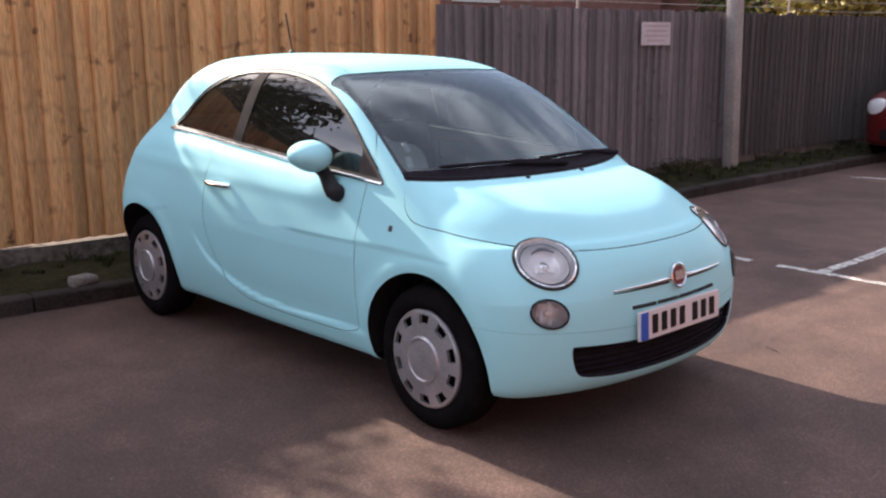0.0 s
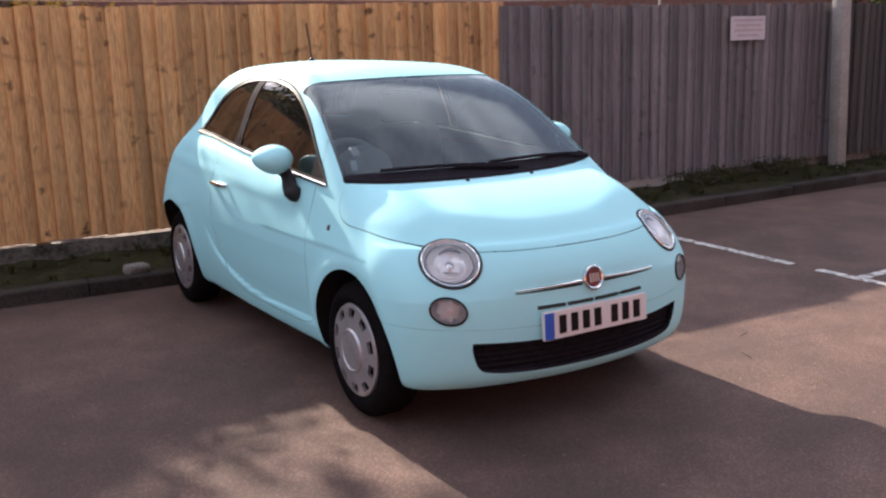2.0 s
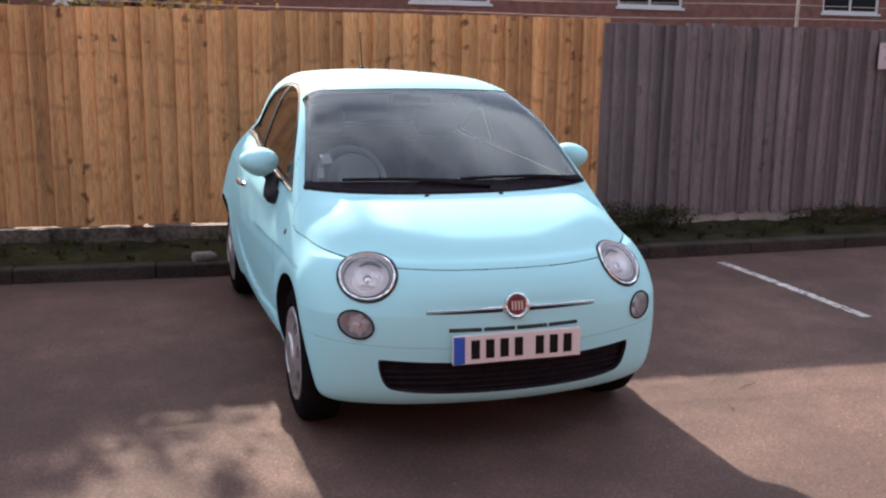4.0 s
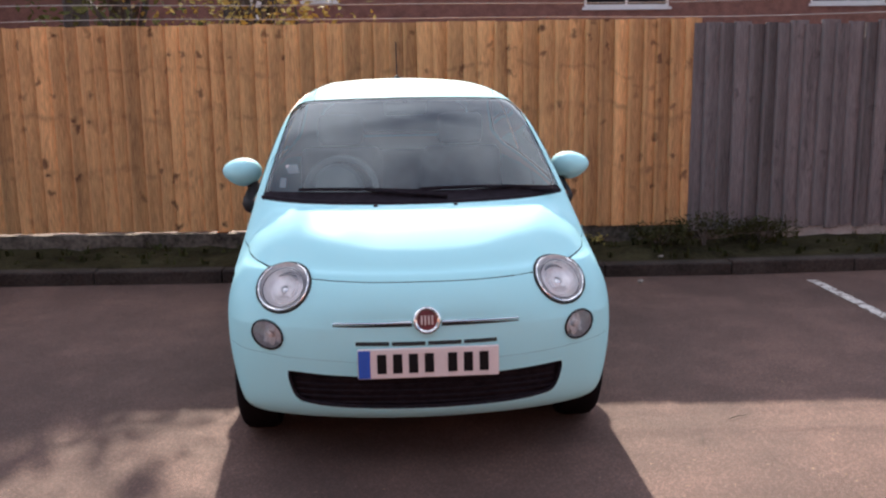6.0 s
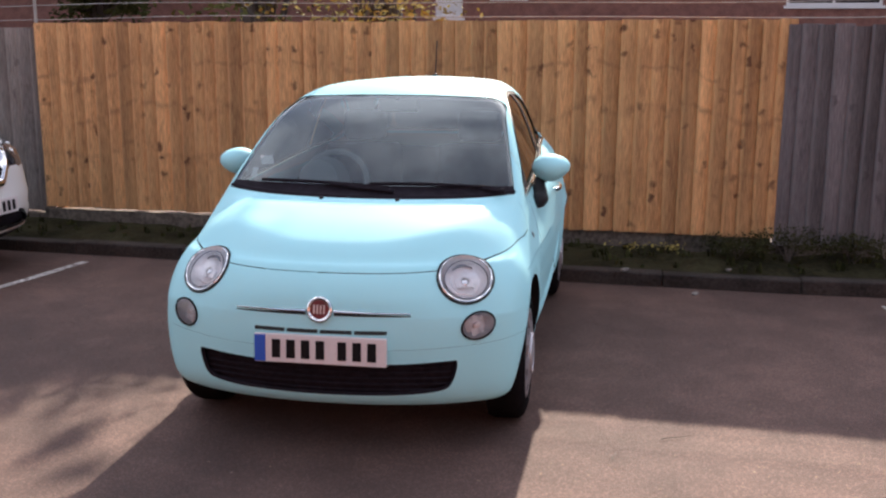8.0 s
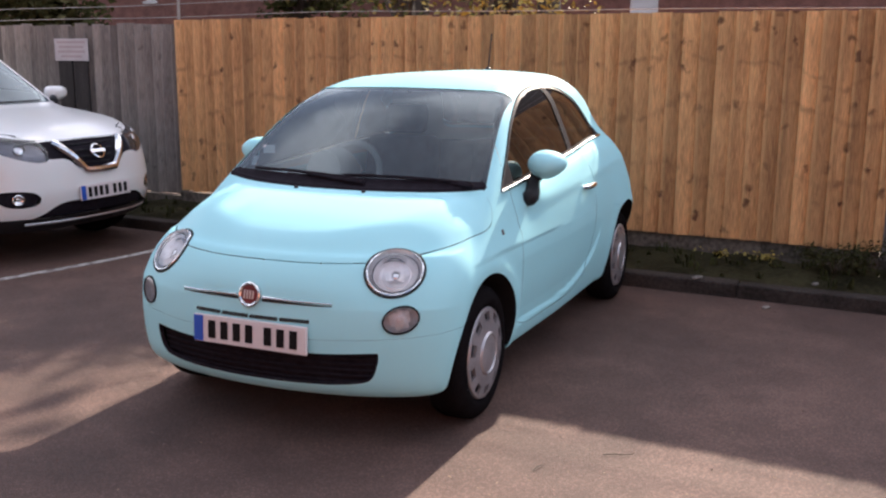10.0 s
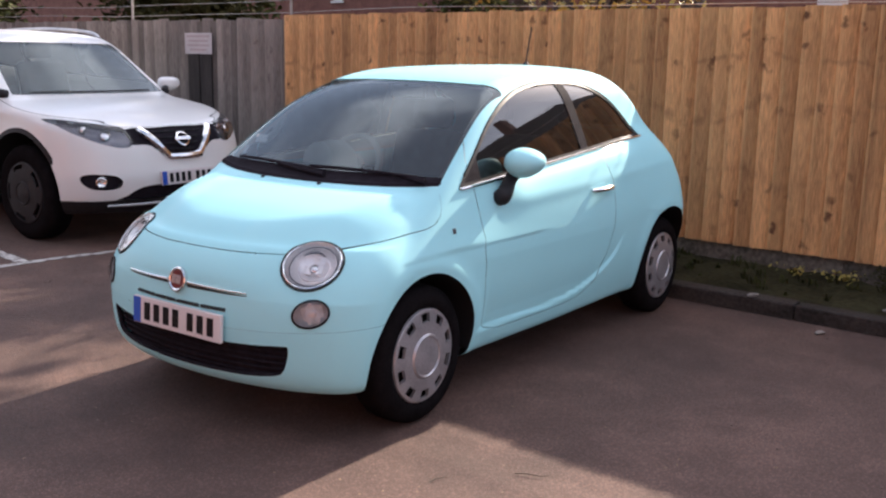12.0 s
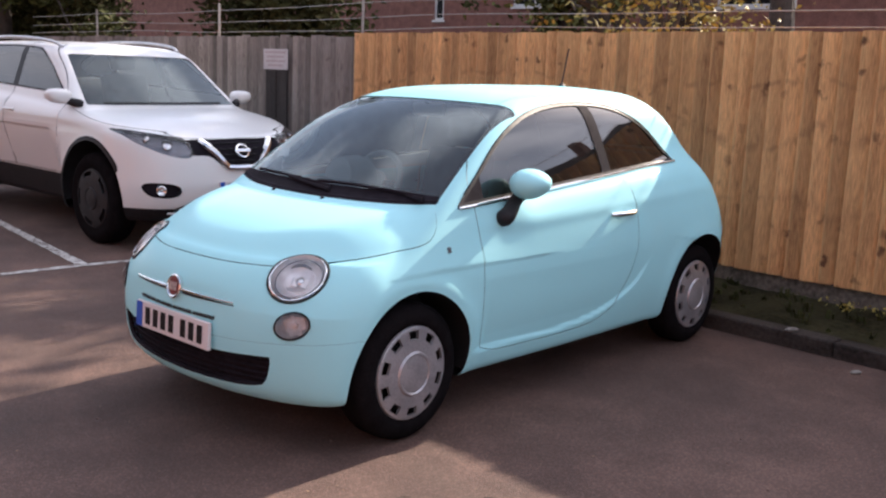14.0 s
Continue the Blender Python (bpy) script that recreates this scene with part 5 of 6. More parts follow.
def build_ground():
    bm = bmesh.new()
    bmesh.ops.create_grid(bm, x_segments=90, y_segments=90, size=60)
    for v in bm.verts:
        v.co.z = 0.012 * noise.noise(v.co * 0.3) if abs(v.co.x) > 9 or v.co.y < -9 else 0.0
    part("ground", bm, ASPHALT)
    tagged(bpy.data.objects["ground"], "worn reddish grey asphalt car park surface", "ground", kind="structure")


build_ground()


def kerb_stone(length, seed):
    bm = box(0.002, 0, -0.12, length - 0.002, 0.125, 0.10, 0.012, 2)
    for v in bm.verts:
        v.co += 0.004 * Vector((0, noise.noise(v.co * 9 + Vector((seed, 0, 0))), noise.noise(v.co * 7 + Vector((0, seed, 0)))))
    return bm


def build_kerb():
    kerb = thing("kerb", "low dark concrete kerb along the verge", "kerb", kind="structure")
    meshes = []
    for k in range(4):
        me = bpy.data.meshes.new("kerb_stone")
        bm = kerb_stone(0.914, k * 3.1)
        bm.to_mesh(me)
        bm.free()
        me.materials.append(KERBSTONE)
        meshes.append(me)
    x = -14.0
    k = 0
    while x < 14:
        y0, y1 = float(kerb_y(x)), float(kerb_y(x + 0.914))
        ob = new("kerb_stone", meshes[k % 4])
        ob.parent = kerb
        ob.matrix_local = pose(x, y0, -0.004 * (k % 3), 0, 0, math.degrees(math.atan2(y1 - y0, 0.914)))
        x += 0.914 * math.cos(math.atan2(y1 - y0, 0.914))
        k += 1


build_kerb()


def build_verge():
    bm = bmesh.new()
    xs, n = np.linspace(-14, 14, 281), 12
    rows = []
    for x in xs:
        a, b = float(kerb_y(x)) + 0.12, float(fence_y(x)) + 0.1
        row = []
        for j in range(n):
            y = a + (b - a) * j / (n - 1)
            z = 0.075 + 0.05 * j / (n - 1) + 0.035 * noise.noise(Vector((x * 3, y * 3, 0))) + 0.015 * noise.noise(Vector((x * 11, y * 11, 4)))
            row.append(bm.verts.new((x, y, z)))
        rows.append(row)
    for r0, r1 in zip(rows, rows[1:]):
        for j in range(n - 1):
            bm.faces.new((r0[j], r1[j], r1[j + 1], r0[j + 1]))
    me = bpy.data.meshes.new("verge")
    bm.to_mesh(me)
    bm.free()
    smooth(me, 180)
    tagged(part("verge", me, SOIL), "dark mossy soil strip between kerb and fence", "verge", kind="structure")


build_verge()


def blade_clump(bm, x, y, z, size, count, rng, width=0.006):
    for _ in range(count):
        a, lean, h = rng.uniform(0, 6.283), rng.uniform(0.1, 0.9), size * rng.uniform(0.5, 1.2)
        dx, dy = math.cos(a), math.sin(a)
        w = width * rng.uniform(0.6, 1.3)
        p0 = Vector((x + rng.uniform(-1, 1) * size * 0.4, y + rng.uniform(-1, 1) * size * 0.3, z - 0.01))
        p1 = p0 + Vector((dx * lean * h * 0.5, dy * lean * h * 0.5, h * 0.7))
        p2 = p0 + Vector((dx * lean * h, dy * lean * h, h * 0.8))
        sd = Vector((-dy, dx, 0)) * w
        a0, a1, b0, b1, t = (bm.verts.new(v) for v in (p0 - sd, p0 + sd, p1 - sd * 0.8, p1 + sd * 0.8, p2))
        bm.faces.new((a0, a1, b1, b0))
        bm.faces.new((b0, b1, t))


def leaf_cloud(bm, centre, spread, count, size, rng):
    """Small folded leaves strewn through an uneven volume."""
    c = Vector(centre)
    for _ in range(count):
        d = Vector((rng.gauss(0, 1), rng.gauss(0, 1), rng.gauss(0, 1))) * 0.45
        p = c + Vector((d.x * spread[0], d.y * spread[1], d.z * spread[2]))
        q = Euler((rng.uniform(-1.2, 1.2), rng.uniform(-1.2, 1.2), rng.uniform(0, 6.28))).to_matrix()
        s = size * rng.uniform(0.6, 1.3)
        v = [bm.verts.new(p + q @ Vector(k)) for k in ((0, -s, 0), (s * 0.5, 0, s * 0.12), (0, s, 0), (-s * 0.5, 0, s * 0.12))]
        bm.faces.new((v[0], v[1], v[2]))
        bm.faces.new((v[0], v[2], v[3]))


def build_weeds():
    rng = random.Random(4)
    bm = bmesh.new()
    for _ in range(420):
        x = rng.uniform(-9, 11)
        t = rng.uniform(0.15, 0.98)
        y = float(kerb_y(x)) + 0.13 + t * (float(fence_y(x)) - float(kerb_y(x)) - 0.15)
        blade_clump(bm, x, y, 0.08 + 0.04 * t, rng.uniform(0.03, 0.09), 9, rng)
    tagged(part("grass_tufts", bm, MOSS), "sparse dark grass tufts and moss on the verge", "grass", kind="stuff")
    bm = bmesh.new()
    for k in range(22):
        x = rng.choice([rng.gauss(1.3, 0.1), rng.gauss(1.62, 0.045), rng.gauss(1.62, 0.045)])
        y = float(fence_y(x)) - rng.uniform(0.06, 0.22)
        leaf_cloud(bm, (x, y, 0.15), (0.05, 0.04, 0.03), 5, 0.016, rng)
    tagged(part("yellow_leaves", bm, YLEAF), "small yellow weed leaves below the fence", "weeds", kind="stuff")
    for x, w, h in ((2.05, 0.2, 0.17), (2.42, 0.35, 0.26), (2.85, 0.25, 0.2), (4.6, 0.5, 0.15), (5.6, 0.4, 0.17)):
        sh = thing("low_shrub", "low dark green shrub growing at the grey fence", "shrub", pose(x, float(fence_y(x)) - 0.22, 0.08), "shrubs at the fence")
        for _ in range(7):
            a = rng.uniform(0, 6.28)
            bm = tube([(0, 0, 0), (0.3 * w * math.cos(a), 0.15 * math.sin(a), h * 0.5), (0.6 * w * math.cos(a), 0.2 * math.sin(a), h * 0.9)], 0.006, 5, None, [1, 0.7, 0.3])
            part("stem", bm, BARK, sh)
        bm = bmesh.new()
        for _ in range(16):
            leaf_cloud(bm, (rng.uniform(-w, w) * 0.8, rng.uniform(-0.15, 0.12), rng.uniform(0.1, h)), (0.12, 0.1, 0.06), 60, 0.013, rng)
        part("leaves", bm, HEDGE, sh)
    for x, y, z, r in ((1.23, 1.60, 0.104, 0.025), (1.69, 1.36, 0.008, 0.022), (1.95, 1.75, 0.10, 0.02)):
        bm = bmesh.new()
        bmesh.ops.create_icosphere(bm, subdivisions=2, radius=r)
        for v in bm.verts:
            v.co = Vector((v.co.x * 1.5, v.co.y, v.co.z * 0.5)) * (1 + 0.35 * noise.noise(v.co * 45 + Vector((x, y, 0))))
        ob = smoothed("pebble", bm, CONCRETE)
        ob.matrix_world = pose(x, y, z, 0, 0, 40 * x)
        tagged(ob, "small pale pebble lying by the kerb", "stone", "pebbles by the kerb")
    st = box(-0.085, -0.05, -0.03, 0.085, 0.05, 0.035, 0.02, 2)
    for v in st.verts:
        v.co += 0.014 * Vector((noise.noise(v.co * 14), noise.noise(v.co * 14 + Vector((5, 0, 0))), noise.noise(v.co * 12)))
    ob = smoothed("stone", st, CONCRETE)
    ob.matrix_world = pose(-0.92, 1.86, 0.115, 0, 0, 15)
    tagged(ob, "pale lump of stone lying on the kerb edge", "stone")


build_weeds()


def build_litter():
    """Fallen leaves, twigs and grit on the asphalt."""
    rng = random.Random(12)
    bm = bmesh.new()
    for _ in range(620):
        x, y = (rng.uniform(-4, 5), rng.uniform(-4.6, 1.4)) if rng.random() < 0.4 else (rng.gauss(2.0, 0.75), rng.gauss(-2.0, 0.5))
        if abs(x) < 0.85 and y > -1.75:
            continue
        s, a = rng.uniform(0.004, 0.010), rng.uniform(0, 6.28)
        c, d = math.cos(a) * s, math.sin(a) * s
        h = rng.uniform(0.003, 0.007)
        v = [bm.verts.new(q) for q in ((x - c, y - d, 0.003), (x + d * 0.5, y - c * 0.5, h), (x + c, y + d, 0.004), (x - d * 0.5, y + c * 0.5, h))]
        bm.faces.new((v[0], v[1], v[2]))
        bm.faces.new((v[0], v[2], v[3]))
    tagged(part("fallen_leaves", bm, DRYLEAF), "small dry brown leaves strewn on the asphalt", "leaves", kind="stuff")
    bm = bmesh.new()
    for _ in range(500):
        x, y, s = rng.uniform(-4, 5), rng.uniform(-4.6, 1.45), rng.uniform(0.003, 0.007)
        bmesh.ops.create_cube(bm, size=s, matrix=pose(x, y, s * 0.35, rng.uniform(0, 90), rng.uniform(0, 90), rng.uniform(0, 90)))
    tagged(part("grit", bm, GRIT), "loose reddish grit on the asphalt", "grit", kind="stuff")
    for x, y, a, l in ((1.32, -1.27, 20, 0.12), (1.12, -1.52, 75, 0.08), (2.2, -1.7, 10, 0.1)):
        tw = thing("twig", "thin dark twig lying on the asphalt", "twig", pose(x, y, 0.006, 0, 0, a), "twigs on the ground")
        part("stick", tube([(0, 0, 0), (l * 0.4, 0.004, 0.003), (l * 0.7, -0.002, 0.002), (l, 0.006, 0.004)], 0.0022, 6, taper=[1, 0.9, 0.7, 0.4]), BARK, tw)


build_litter()


def line_strip(name, points, width, rng_seed):
    """A painted line with ragged edges and a little thickness."""
    rng = random.Random(rng_seed)
    bm = bmesh.new()
    s = spline(points, 60)
    prev = None
    for i, (x, y) in enumerate(s):
        d = s[min(i + 1, 59)] - s[max(i - 1, 0)]
        d = d / np.linalg.norm(d)
        nx, ny = -d[1], d[0]
        w = width / 2 * rng.uniform(0.82, 1.1)
        cur = [bm.verts.new((x + nx * w, y + ny * w, 0.004)), bm.verts.new((x - nx * w, y - ny * w, 0.004))]
        if prev:
            bm.faces.new((prev[0], prev[1], cur[1], cur[0]))
        prev = cur
    bmesh.ops.recalc_face_normals(bm, faces=bm.faces)
    ob = part(name, bm, LINEPAINT)
    return tagged(ob, "worn white painted parking bay line", "marking", "bay lines", "structure")


for k, (pts, w) in enumerate((
    ([(2.88, 1.25), (2.87, 0.45), (2.84, -0.36)], 0.075),
    ([(2.84, -0.56), (2.84, -0.9), (2.83, -1.3), (2.80, -2.6)], 0.07),
    ([(2.88, -0.86), (3.82, -0.84), (6.0, -0.62), (9.0, -0.5)], 0.075),
    ([(7.43, 1.12), (7.53, 0.78), (7.7, -0.5)], 0.08),
    ([(-2.84, 1.6), (-2.97, 0.73), (-3.2, -0.2), (-3.27, -1.0), (-3.4, -3.2)], 0.075),
    ([(-3.26, -0.41), (-5.19, -0.12), (-9.0, 0.45)], 0.085),
)):
    line_strip("bay_line", pts, w, k)

# ---- fence ----


def board_mesh(name, width, height, material, seed, top=0.0):
    """A feather-edged board, thick along one edge, with slightly wandering faces."""
    bm = bmesh.new()
    n = 7
    rows = []
    for i in range(n):
        z = height * i / (n - 1)
        wob = 0.002 * noise.noise(Vector((seed * 3.7, z * 2.2, 0)))
        bow = 0.003 * noise.noise(Vector((seed * 1.3, z * 1.4, 7)))
        zz = z + (top * (1 if i == n - 1 else 0))
        rows.append([bm.verts.new(c) for c in ((wob, -0.02 + bow, zz), (width * 0.06 + wob, -0.038 + bow, zz), (width * 0.24 + wob, -0.042 + bow, zz), (width * 0.6 + wob, -0.026 + bow, zz), (width + wob, -0.004 + bow, zz), (width + wob, 0.0 + bow, zz), (wob, -0.002 + bow, zz))])
    for a, b in zip(rows, rows[1:]):
        for k in range(7):
            bm.faces.new((a[k], a[(k + 1) % 7], b[(k + 1) % 7], b[k]))
    bm.faces.new(list(reversed(rows[0])))
    bm.faces.new(rows[-1])
    bmesh.ops.recalc_face_normals(bm, faces=bm.faces)
    me = bpy.data.meshes.new(name)
    bm.to_mesh(me)
    bm.free()
    me.materials.append(material)
    return me


def build_fence(name, x0, x1, z0, z1, pitch, material, label, seed, uneven, pale=()):
    rng = random.Random(seed)
    fence = thing(name, label, "fence")
    variants = [board_mesh("board", pitch * rng.uniform(1.12, 1.3), z1 - z0, material, seed + k, 0) for k in range(8)]
    x = x0
    while x < x1 - 0.02:
        w = pitch * rng.uniform(0.9, 1.1)
        y = float(fence_y(x + w / 2))
        a = math.degrees(math.atan2(float(fence_y(x + 0.5)) - float(fence_y(x - 0.5)), 1.0))
        ob = new("board", rng.choice(variants))
        ob.parent = fence
        ob.matrix_local = pose(x, y, z0 + rng.uniform(-0.004, 0.004) * uneven, rng.uniform(-0.3, 0.3), rng.uniform(-0.35, 0.35) * min(uneven, 1.2), a + rng.uniform(-2.4, 2.0)) @ Matrix.Diagonal((w / pitch, 1, 1 + rng.uniform(-0.003, 0.003) * uneven, 1))
        x += w
    xs = np.linspace(x0, x1, max(3, int((x1 - x0) / 0.8)))
    for z in (z0 + 0.25, (z0 + z1) / 2, z1 - 0.25):
        bm = bmesh.new()
        prev = None
        for x in xs:
            y = float(fence_y(x)) + 0.012
            cur = [bm.verts.new(c) for c in ((x, y, z - 0.04), (x, y, z + 0.04), (x, y + 0.045, z + 0.04), (x, y + 0.045, z - 0.04))]
            if prev:
                for k in range(4):
                    bm.faces.new((prev[k], prev[(k + 1) % 4], cur[(k + 1) % 4], cur[k]))
            prev = cur
        bmesh.ops.recalc_face_normals(bm, faces=bm.faces)
        part("rail", bm, material, fence)
    x = x0 + 0.1
    while x < x1:
        y = float(fence_y(x))
        part("fence_post", box(x - 0.05, y + 0.06, -0.2, x + 0.05, y + 0.16, z1 - 0.02, 0.006), material, fence)
        x += 2.4
    # gravel boards of concrete below
    x = x0
    while x < x1 - 0.05:
        l = min([1.8, x1 - x] + [p - x for p in pale if p > x + 0.01])
        bare = len(pale) > 1 and pale[0] <= x + 0.01 < pale[1]
        ya, yb = float(fence_y(x)), float(fence_y(x + l))
        bm = box(0.001, -0.046 if x < -1.2 else -0.018, 0.0, l + 0.024, 0.035, z0 - (0.039 if x < -1.2 else 0.008), 0.004)
        ob = part("gravel_board", bm, PALECONCRETE if bare else GRAVELBOARD, fence, "pale concrete gravel board" if bare else "stained concrete gravel board")
        ob.matrix_local = pose(x - 0.012, ya + (0.003 if int(x * 10) % 2 else 0), 0.02, 0, 0, math.degrees(math.atan2(yb - ya, l)))
        x += l
    return fence


build_fence("timber_fence", -3.86, 2.31, 0.235, 1.835, 0.114, WOOD, "orange brown feather-edge timber fence with knots and stains", 11, 1.0)
build_fence("weathered_fence", 2.33, 6.6, 0.19, 1.80, 0.114, GREYWOOD, "old weathered grey timber board fence", 23, 2.2, (3.07, 4.5))
build_fence("weathered_fence", 6.62, 13.5, 0.19, 1.80, 0.114, DARKWOOD, "old dark timber board fence behind the concrete post", 29, 2.2)
build_fence("weathered_fence", -13.5, -3.88, 0.19, 1.80, 0.114, BROWNGREY, "old weathered grey timber board fence beside the white car", 37, 2.2)


def build_sign(x, z0, z1, w, backed=False):
    y = float(fence_y(x + w / 2)) - 0.056
    a = math.degrees(math.atan2(float(fence_y(x + w)) - float(fence_y(x)), w))
    sign = thing("notice_sign", "small faded white notice sign on the grey fence", "sign", pose(x, y, z0, 0, 0, a))
    h = z1 - z0
    if backed:
        for dx in (0.03, 0.25):
            part("backing_board", box(dx, 0.006, -0.68, dx + 0.2, 0.024, h * 0.6, 0.003), STAINWOOD, sign, "dark stained board under the sign")
    part("sign_panel", box(0, -0.004, 0, w, 0.004, h, 0.002), SIGNWHITE, sign)
    for k, (f0, f1) in enumerate(((0.08, 0.92), (0.14, 0.86), (0.1, 0.9), (0.2, 0.8))):
        zz = h * (0.84 - 0.21 * k)
        part("text_bar", box(w * f0, -0.0065, zz - h * 0.06, w * f1, -0.0045, zz + h * 0.05), SIGNPINK, sign)


build_sign(5.04, 1.455, 1.685, 0.48)
build_sign(-5.46, 1.445, 1.665, 0.48, True)


def build_post():
    post = thing("concrete_post", "pale tall concrete post standing before the grey fence", "post", pose(6.59, 2.12, 0))
    bm = box(-0.072, -0.07, 0, 0.072, 0.07, 3.4, 0.02, 2)
    for v in bm.verts:
        v.co.x *= 0.9 + 0.12 * v.co.z / 1.8
        v.co.x -= 0.035 * v.co.z
    smoothed("shaft", bm, PALECONCRETE, post)


build_post()


def build_wires():
    wires = thing("fence_wires", "thin strained wires above the fence on slim posts", "wire")
    for z, dy in ((1.872, 0.12), (1.985, 0.12), (2.12, 0.13)):
        pts = []
        for x in np.linspace(-13, 13, 80):
            sag = 0.006 * math.cos(x * 1.9 + z * 9) + 0.014 * math.sin(x * 0.8 + z * 5)
            pts.append((x, float(fence_y(x)) + dy, z + sag))
        smoothed("wire", tube(pts, 0.0035, 5), WIRE, wires)
    for x in (-10.4, -6.8, -3.95, 4.3, 8.2, 11):
        y = float(fence_y(x)) + 0.14
        smoothed("wire_post", tube([(x, y, 1.2), (x, y, 2.2)], 0.014, 8), WIRE, wires)


build_wires()

# ---- houses beyond the fence, and unseen ones behind the camera ----


def house(x0, x1, y0, y1, eave, ridge, windows, label, face=-1, blinds=()):
    """A brick house with a pitched roof; windows are (x, z, width, height) on the face towards the yard."""
    h = thing("house", label, "house")
    yf = y0 if face < 0 else y1
    # front wall with real openings, built in strips between them
    bm = bmesh.new()
    xs = sorted({x0, x1, *[w[0] - w[2] / 2 for w in windows], *[w[0] + w[2] / 2 for w in windows]})
    zs = sorted({0.0, eave, *[w[1] - w[3] / 2 for w in windows], *[w[1] + w[3] / 2 for w in windows]})
    grid = {}
    for xa, xb in zip(xs, xs[1:]):
        for za, zb in zip(zs, zs[1:]):
            cx, cz = (xa + xb) / 2, (za + zb) / 2
            if any(abs(cx - w[0]) < w[2] / 2 and abs(cz - w[1]) < w[3] / 2 for w in windows):
                continue
            corners = ((xa, za), (xb, za), (xb, zb), (xa, zb))
            for c in corners:
                if c not in grid:
                    grid[c] = bm.verts.new((c[0], yf, c[1]))
            bm.faces.new([grid[c] for c in corners])
    r = bmesh.ops.extrude_face_region(bm, geom=bm.faces[:])
    bmesh.ops.translate(bm, verts=[v for v in r["geom"] if isinstance(v, bmesh.types.BMVert)], vec=(0, -face * 0.3, 0))
    bmesh.ops.recalc_face_normals(bm, faces=bm.faces)
    part("wall", bm, BRICK, h)
    part("side_wall", box(x0, y0 + 0.3, 0, x0 + 0.3, y1 - 0.3, eave), BRICK, h)
    part("side_wall", box(x1 - 0.3, y0 + 0.3, 0, x1, y1 - 0.3, eave), BRICK, h)
    yb = y1 if face < 0 else y0
    part("back_wall", box(x0, min(yb, yb + face * 0.3), 0, x1, max(yb, yb + face * 0.3), eave), BRICK, h)
    ym = (y0 + y1) / 2
    bm = bmesh.new()
    v = [bm.verts.new(c) for c in ((x0 - 0.2, y0 - 0.35, eave - 0.1), (x1 + 0.2, y0 - 0.35, eave - 0.1), (x1 + 0.2, ym, ridge), (x0 - 0.2, ym, ridge), (x0 - 0.2, y1 + 0.35, eave - 0.1), (x1 + 0.2, y1 + 0.35, eave - 0.1))]
    bm.faces.new((v[0], v[1], v[2], v[3]))
    bm.faces.new((v[3], v[2], v[5], v[4]))
    bm.faces.new((v[0], v[3], v[4]))
    bm.faces.new((v[1], v[5], v[2]))
    bm.faces.new((v[0], v[4], v[5], v[1]))
    bmesh.ops.recalc_face_normals(bm, faces=bm.faces)
    part("roof", bm, ROOFTILE, h)
    for k, (x, z, w, t) in enumerate(windows):
        win = new("window")
        win.parent = h
        win.matrix_local = pose(x, yf - face * 0.06, z)
        f = 0.06
        bm = box(-w / 2, -0.03, -t / 2, -w / 2 + f, 0.05, t / 2)
        box(w / 2 - f, -0.03, -t / 2, w / 2, 0.05, t / 2, bm=bm)
        box(-w / 2 + f, -0.03, -t / 2, w / 2 - f, 0.05, -t / 2 + f, bm=bm)
        box(-w / 2 + f, -0.03, t / 2 - f, w / 2 - f, 0.05, t / 2, bm=bm)
        if w > 0.8:
            box(-0.025, -0.03, -t / 2 + f, 0.025, 0.05, t / 2 - f, bm=bm)
        part("window_frame", bm, UPVC, win)
        part("pane", box(-w / 2 + f, 0.0, -t / 2 + f, w / 2 - f, 0.012, t / 2 - f), UPVC if k in blinds else GLOSSBLACK, win, "drawn white blind" if k in blinds else "")
        part("window_sill", box(-w / 2 - 0.05, -0.10 if face < 0 else 0.0, -t / 2 - 0.06, w / 2 + 0.05, 0.02 if face < 0 else 0.12, -t / 2), UPVC, win)
    return h


terrace = house(-46, 26, 17, 24, 4.9, 8.5, [(-15.9, 3.26, 0.36, 0.68), (-12.5, 3.8, 1.45, 1.1), (-6.4, 3.7, 1.85, 1.1), (-2.45, 3.2, 0.62, 1.45), (-1.1, 3.45, 0.75, 1.1), (5.8, 3.26, 1.95, 1.1), (11, 3.3, 1.8, 1.1), (17, 3.3, 1.8, 1.1)], "long red brick terrace beyond the fence with white window frames", -1, (3,))
for cx in (-20.0, -6.5, 11.6):
    part("chimney", box(cx - 0.26, 20.2, 7.6, cx + 0.26, 20.8, 9.4, 0.03), BRICK, terrace)
house(27, 60, 14, 21, 4.6, 7.0, [(33, 3.3, 1.8, 1.1), (41, 3.3, 1.8, 1.1)], "red brick house beyond the grey fence")
# two unseen houses, added to block low sky light from the fence
house(-20, -1.2, -19, -12, 4.8, 8.0, [(-9, 1.6, 1.4, 1.1)], "added brick house behind the camera, out of view", 1)
house(1.2, 20, -19, -12, 4.8, 8.0, [(8, 1.6, 1.4, 1.1)], "added brick house behind the camera, out of view", 1)


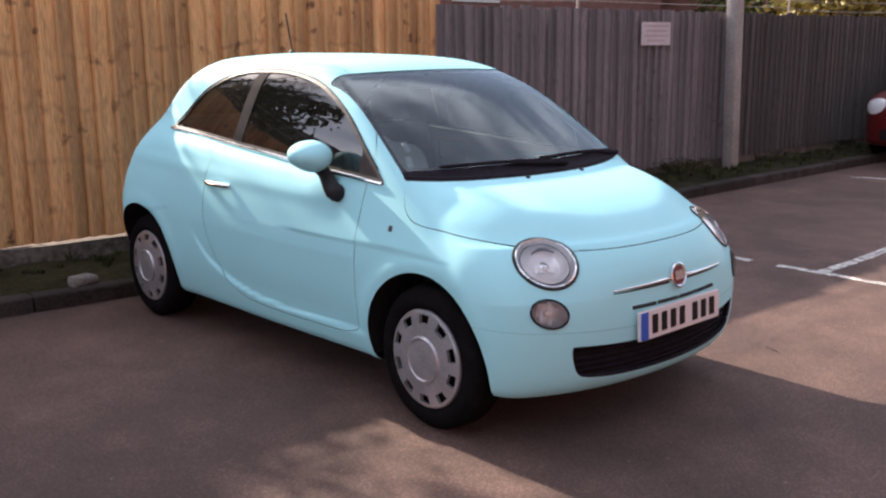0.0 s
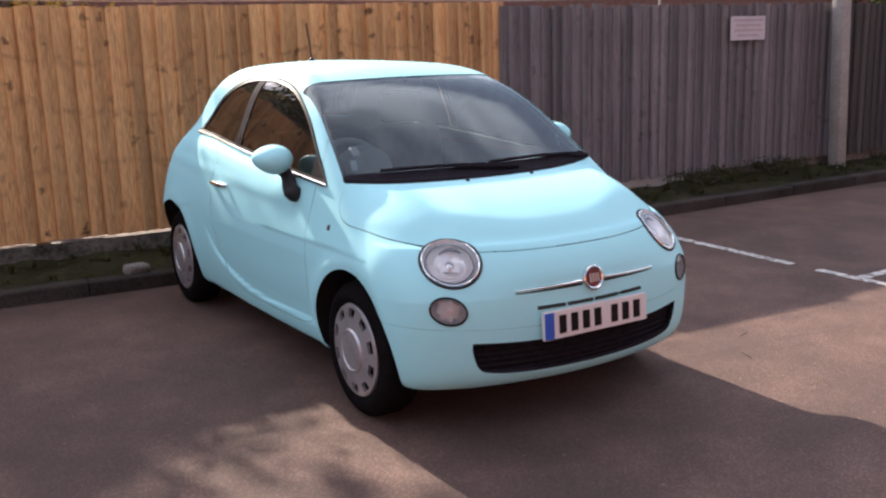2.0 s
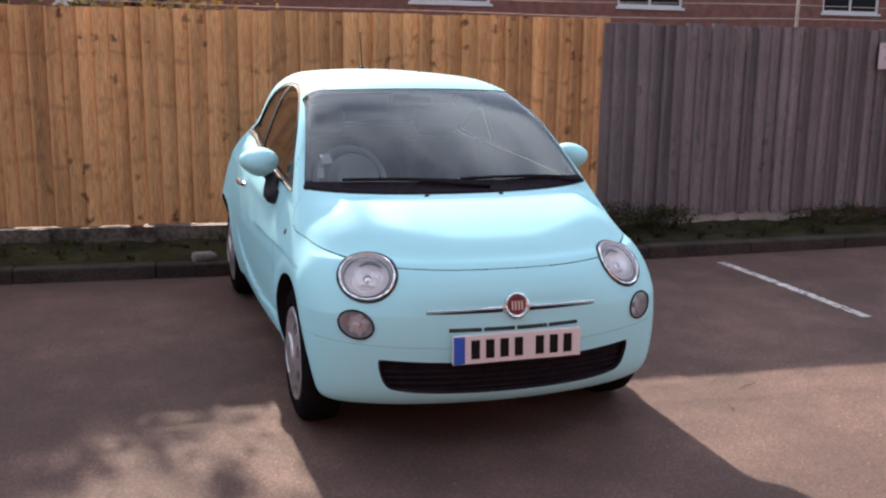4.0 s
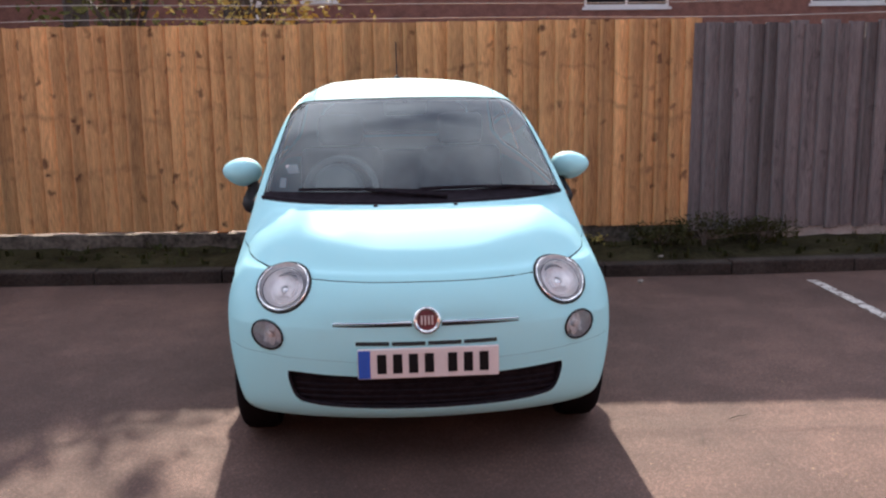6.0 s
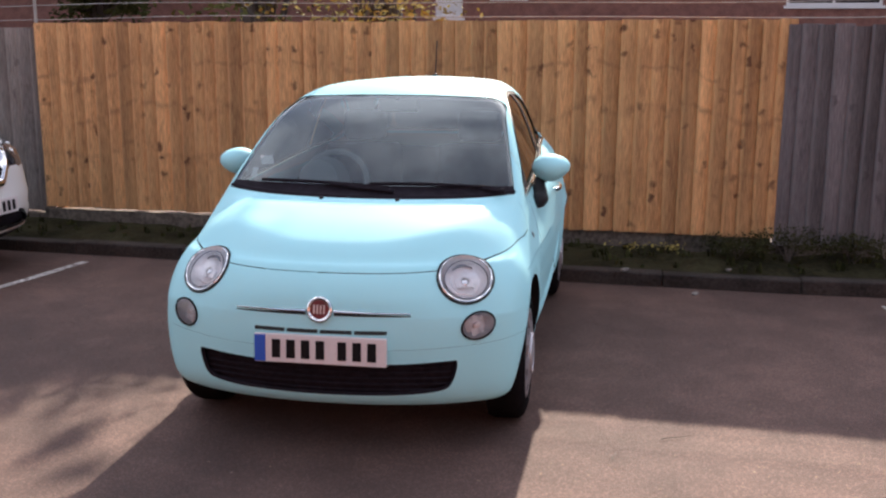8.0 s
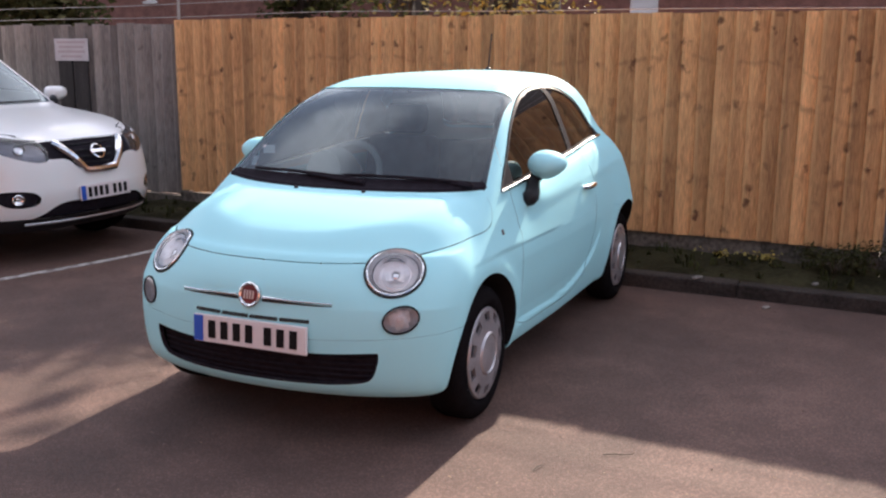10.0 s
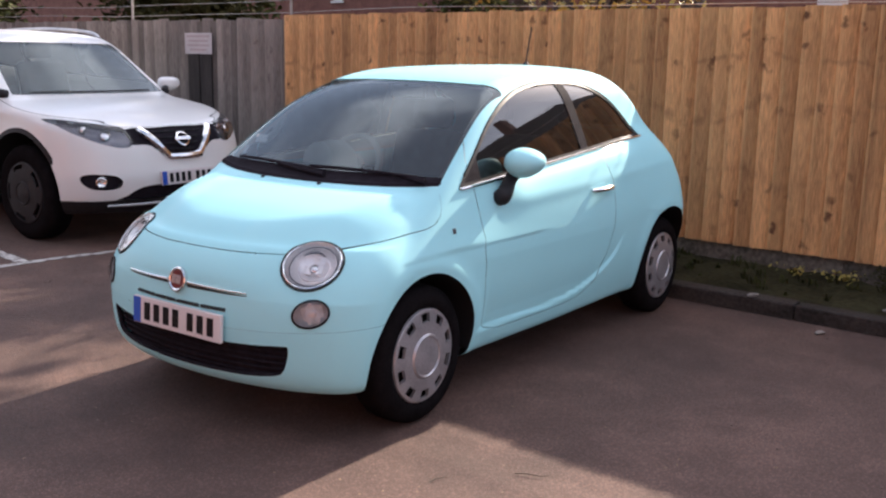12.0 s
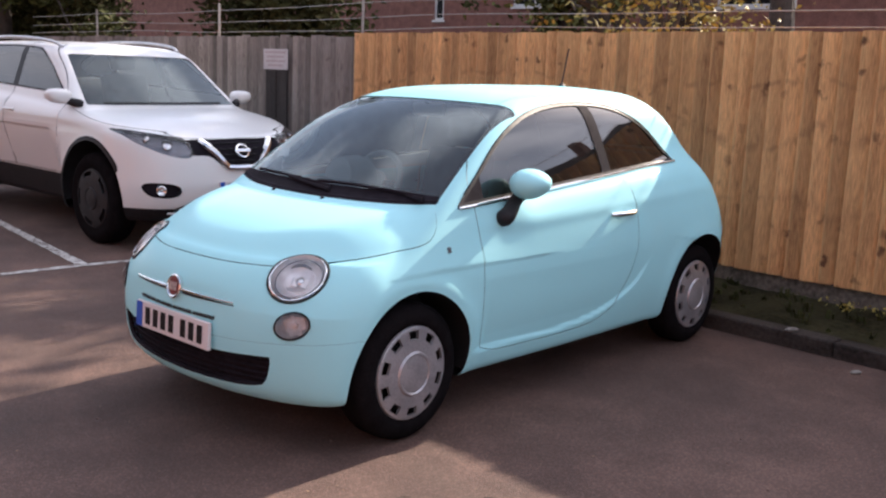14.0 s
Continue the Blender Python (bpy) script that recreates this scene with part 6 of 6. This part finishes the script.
def tree(x, y, height, crown_z, spread, leaves, mats, label, seed, size=0.09):
    rng = random.Random(seed)
    t = thing("tree", label, "tree", pose(x, y, 0))
    bm = bmesh.new()
    tube([(0, 0, 0), (0.08, 0.02, height * 0.3), (-0.05, 0.06, height * 0.6), (0.03, 0, height * 0.9)], 0.16, 10, bm, [1.3, 1, 0.7, 0.25])
    tips = []
    for k in range(16):
        a, z0 = rng.uniform(0, 6.28), height * rng.uniform(0.3, 0.75)
        r = spread * rng.uniform(0.5, 1.0)
        tip = (r * math.cos(a), r * math.sin(a), rng.uniform(crown_z, height))
        mid = (tip[0] * 0.45 + rng.uniform(-0.2, 0.2), tip[1] * 0.45 + rng.uniform(-0.2, 0.2), (z0 + tip[2]) / 2 + 0.15)
        tube([(0, 0, z0), mid, tip], 0.05, 6, bm, [1, 0.6, 0.2])
        tips += [mid, tip]
    part("trunk", bm, BARK, t)
    bm = bmesh.new()
    for tip in tips:
        for _ in range(3):
            c = (tip[0] + rng.gauss(0, 0.35), tip[1] + rng.gauss(0, 0.35), tip[2] + rng.gauss(0, 0.3))
            leaf_cloud(bm, c, (0.5, 0.5, 0.35), leaves, size, rng)
    part("crown", bm, mats, t)
    return t


tree(-1.9, 8.0, 6.8, 4.2, 1.6, 8, LEAF, "thin leafy tree beyond the fence", 3, 0.11)
tree(-9.0, 13.4, 5.4, 2.6, 1.9, 70, LEAF, "thin leafy tree beyond the fence", 4)
tree(-10.4, 7.6, 7.0, 1.8, 1.3, 60, LEAF, "dense dark tree beyond the grey fence", 5)
tree(-20.5, 7.5, 7.0, 1.0, 2.6, 110, LEAF, "dense dark tree beyond the grey fence", 15)
tree(-18.0, 5.5, 8.0, 0.8, 3.2, 120, LEAF, "dense dark tree at the end of the yard", 16)
tree(-4.1, 8.6, 7.6, 4.3, 1.7, 34, LEAF, "tall leafy tree beyond the fence", 27, 0.11)
tree(-2.6, 5.2, 3.5, 1.9, 0.8, 16, LEAF, "thin dull green bush beyond the fence", 41, 0.05)
tree(-1.1, 4.4, 2.5, 1.85, 0.32, 22, YLEAF, "small yellowing bush just beyond the fence", 6, 0.035)
tree(12.6, 3.5, 3.1, 1.9, 1.3, 60, YLEAF, "yellowing shrub overhanging the grey fence", 8)
tree(19.5, 9.0, 6.5, 1.2, 2.6, 90, LEAF, "dense dark tree beyond the grey fence", 18)
tree(16.5, 4.6, 4.0, 1.4, 1.8, 90, YLEAF, "yellowing bush beyond the grey fence", 21)
tree(18.5, 6.5, 6.0, 1.0, 2.6, 100, LEAF, "dense dark tree beyond the grey fence", 22)
tree(22.0, 6.0, 6.0, 1.0, 2.8, 100, LEAF, "dense dark tree beyond the grey fence", 23)
# an added tree that never comes into view
tree(-9.0, -9.0, 7.5, 3.2, 2.4, 50, LEAF, "added leafy tree behind the camera, out of view", 9)


def hedge(x0, x1, y, z0, z1, count, material, label, seed):
    """An uneven bank of leaves on upright stems."""
    rng = random.Random(seed)
    h = thing("hedge", label, "hedge")
    x = x0
    while x < x1:
        bm = tube([(x, y, 0), (x + rng.uniform(-0.2, 0.2), y, z1 * 0.5), (x + rng.uniform(-0.4, 0.4), y + rng.uniform(-0.3, 0.3), z1 * 0.95)], 0.035, 6, None, [1, 0.7, 0.25])
        part("stem", bm, BARK, h)
        x += rng.uniform(0.7, 1.2)
    bm = bmesh.new()
    for _ in range(count):
        x = rng.uniform(x0, x1)
        top = z1 * (0.82 + 0.3 * noise.noise(Vector((x * 0.7, seed, 0))))
        leaf_cloud(bm, (x, y + rng.uniform(-0.5, 0.5), rng.uniform(z0, max(z0 + 0.2, top))), (0.4, 0.35, 0.35), 45, 0.075, rng)
    part("leaves", bm, material, h)


hedge(-28, -15.2, 6.4, 1.4, 4.2, 700, HEDGE, "tall dark evergreen hedge beyond the grey fence", 31)
hedge(-11.2, -8.7, 6.4, 1.4, 3.6, 110, HEDGE, "tall dark evergreen hedge beyond the grey fence", 33)
hedge(-14.6, -11.4, 5.4, 1.2, 2.15, 60, HEDGE, "low ragged hedge beyond the grey fence", 34)
hedge(15.0, 26, 5.2, 1.4, 3.4, 340, HEDGE, "tall dark evergreen hedge beyond the grey fence", 32)
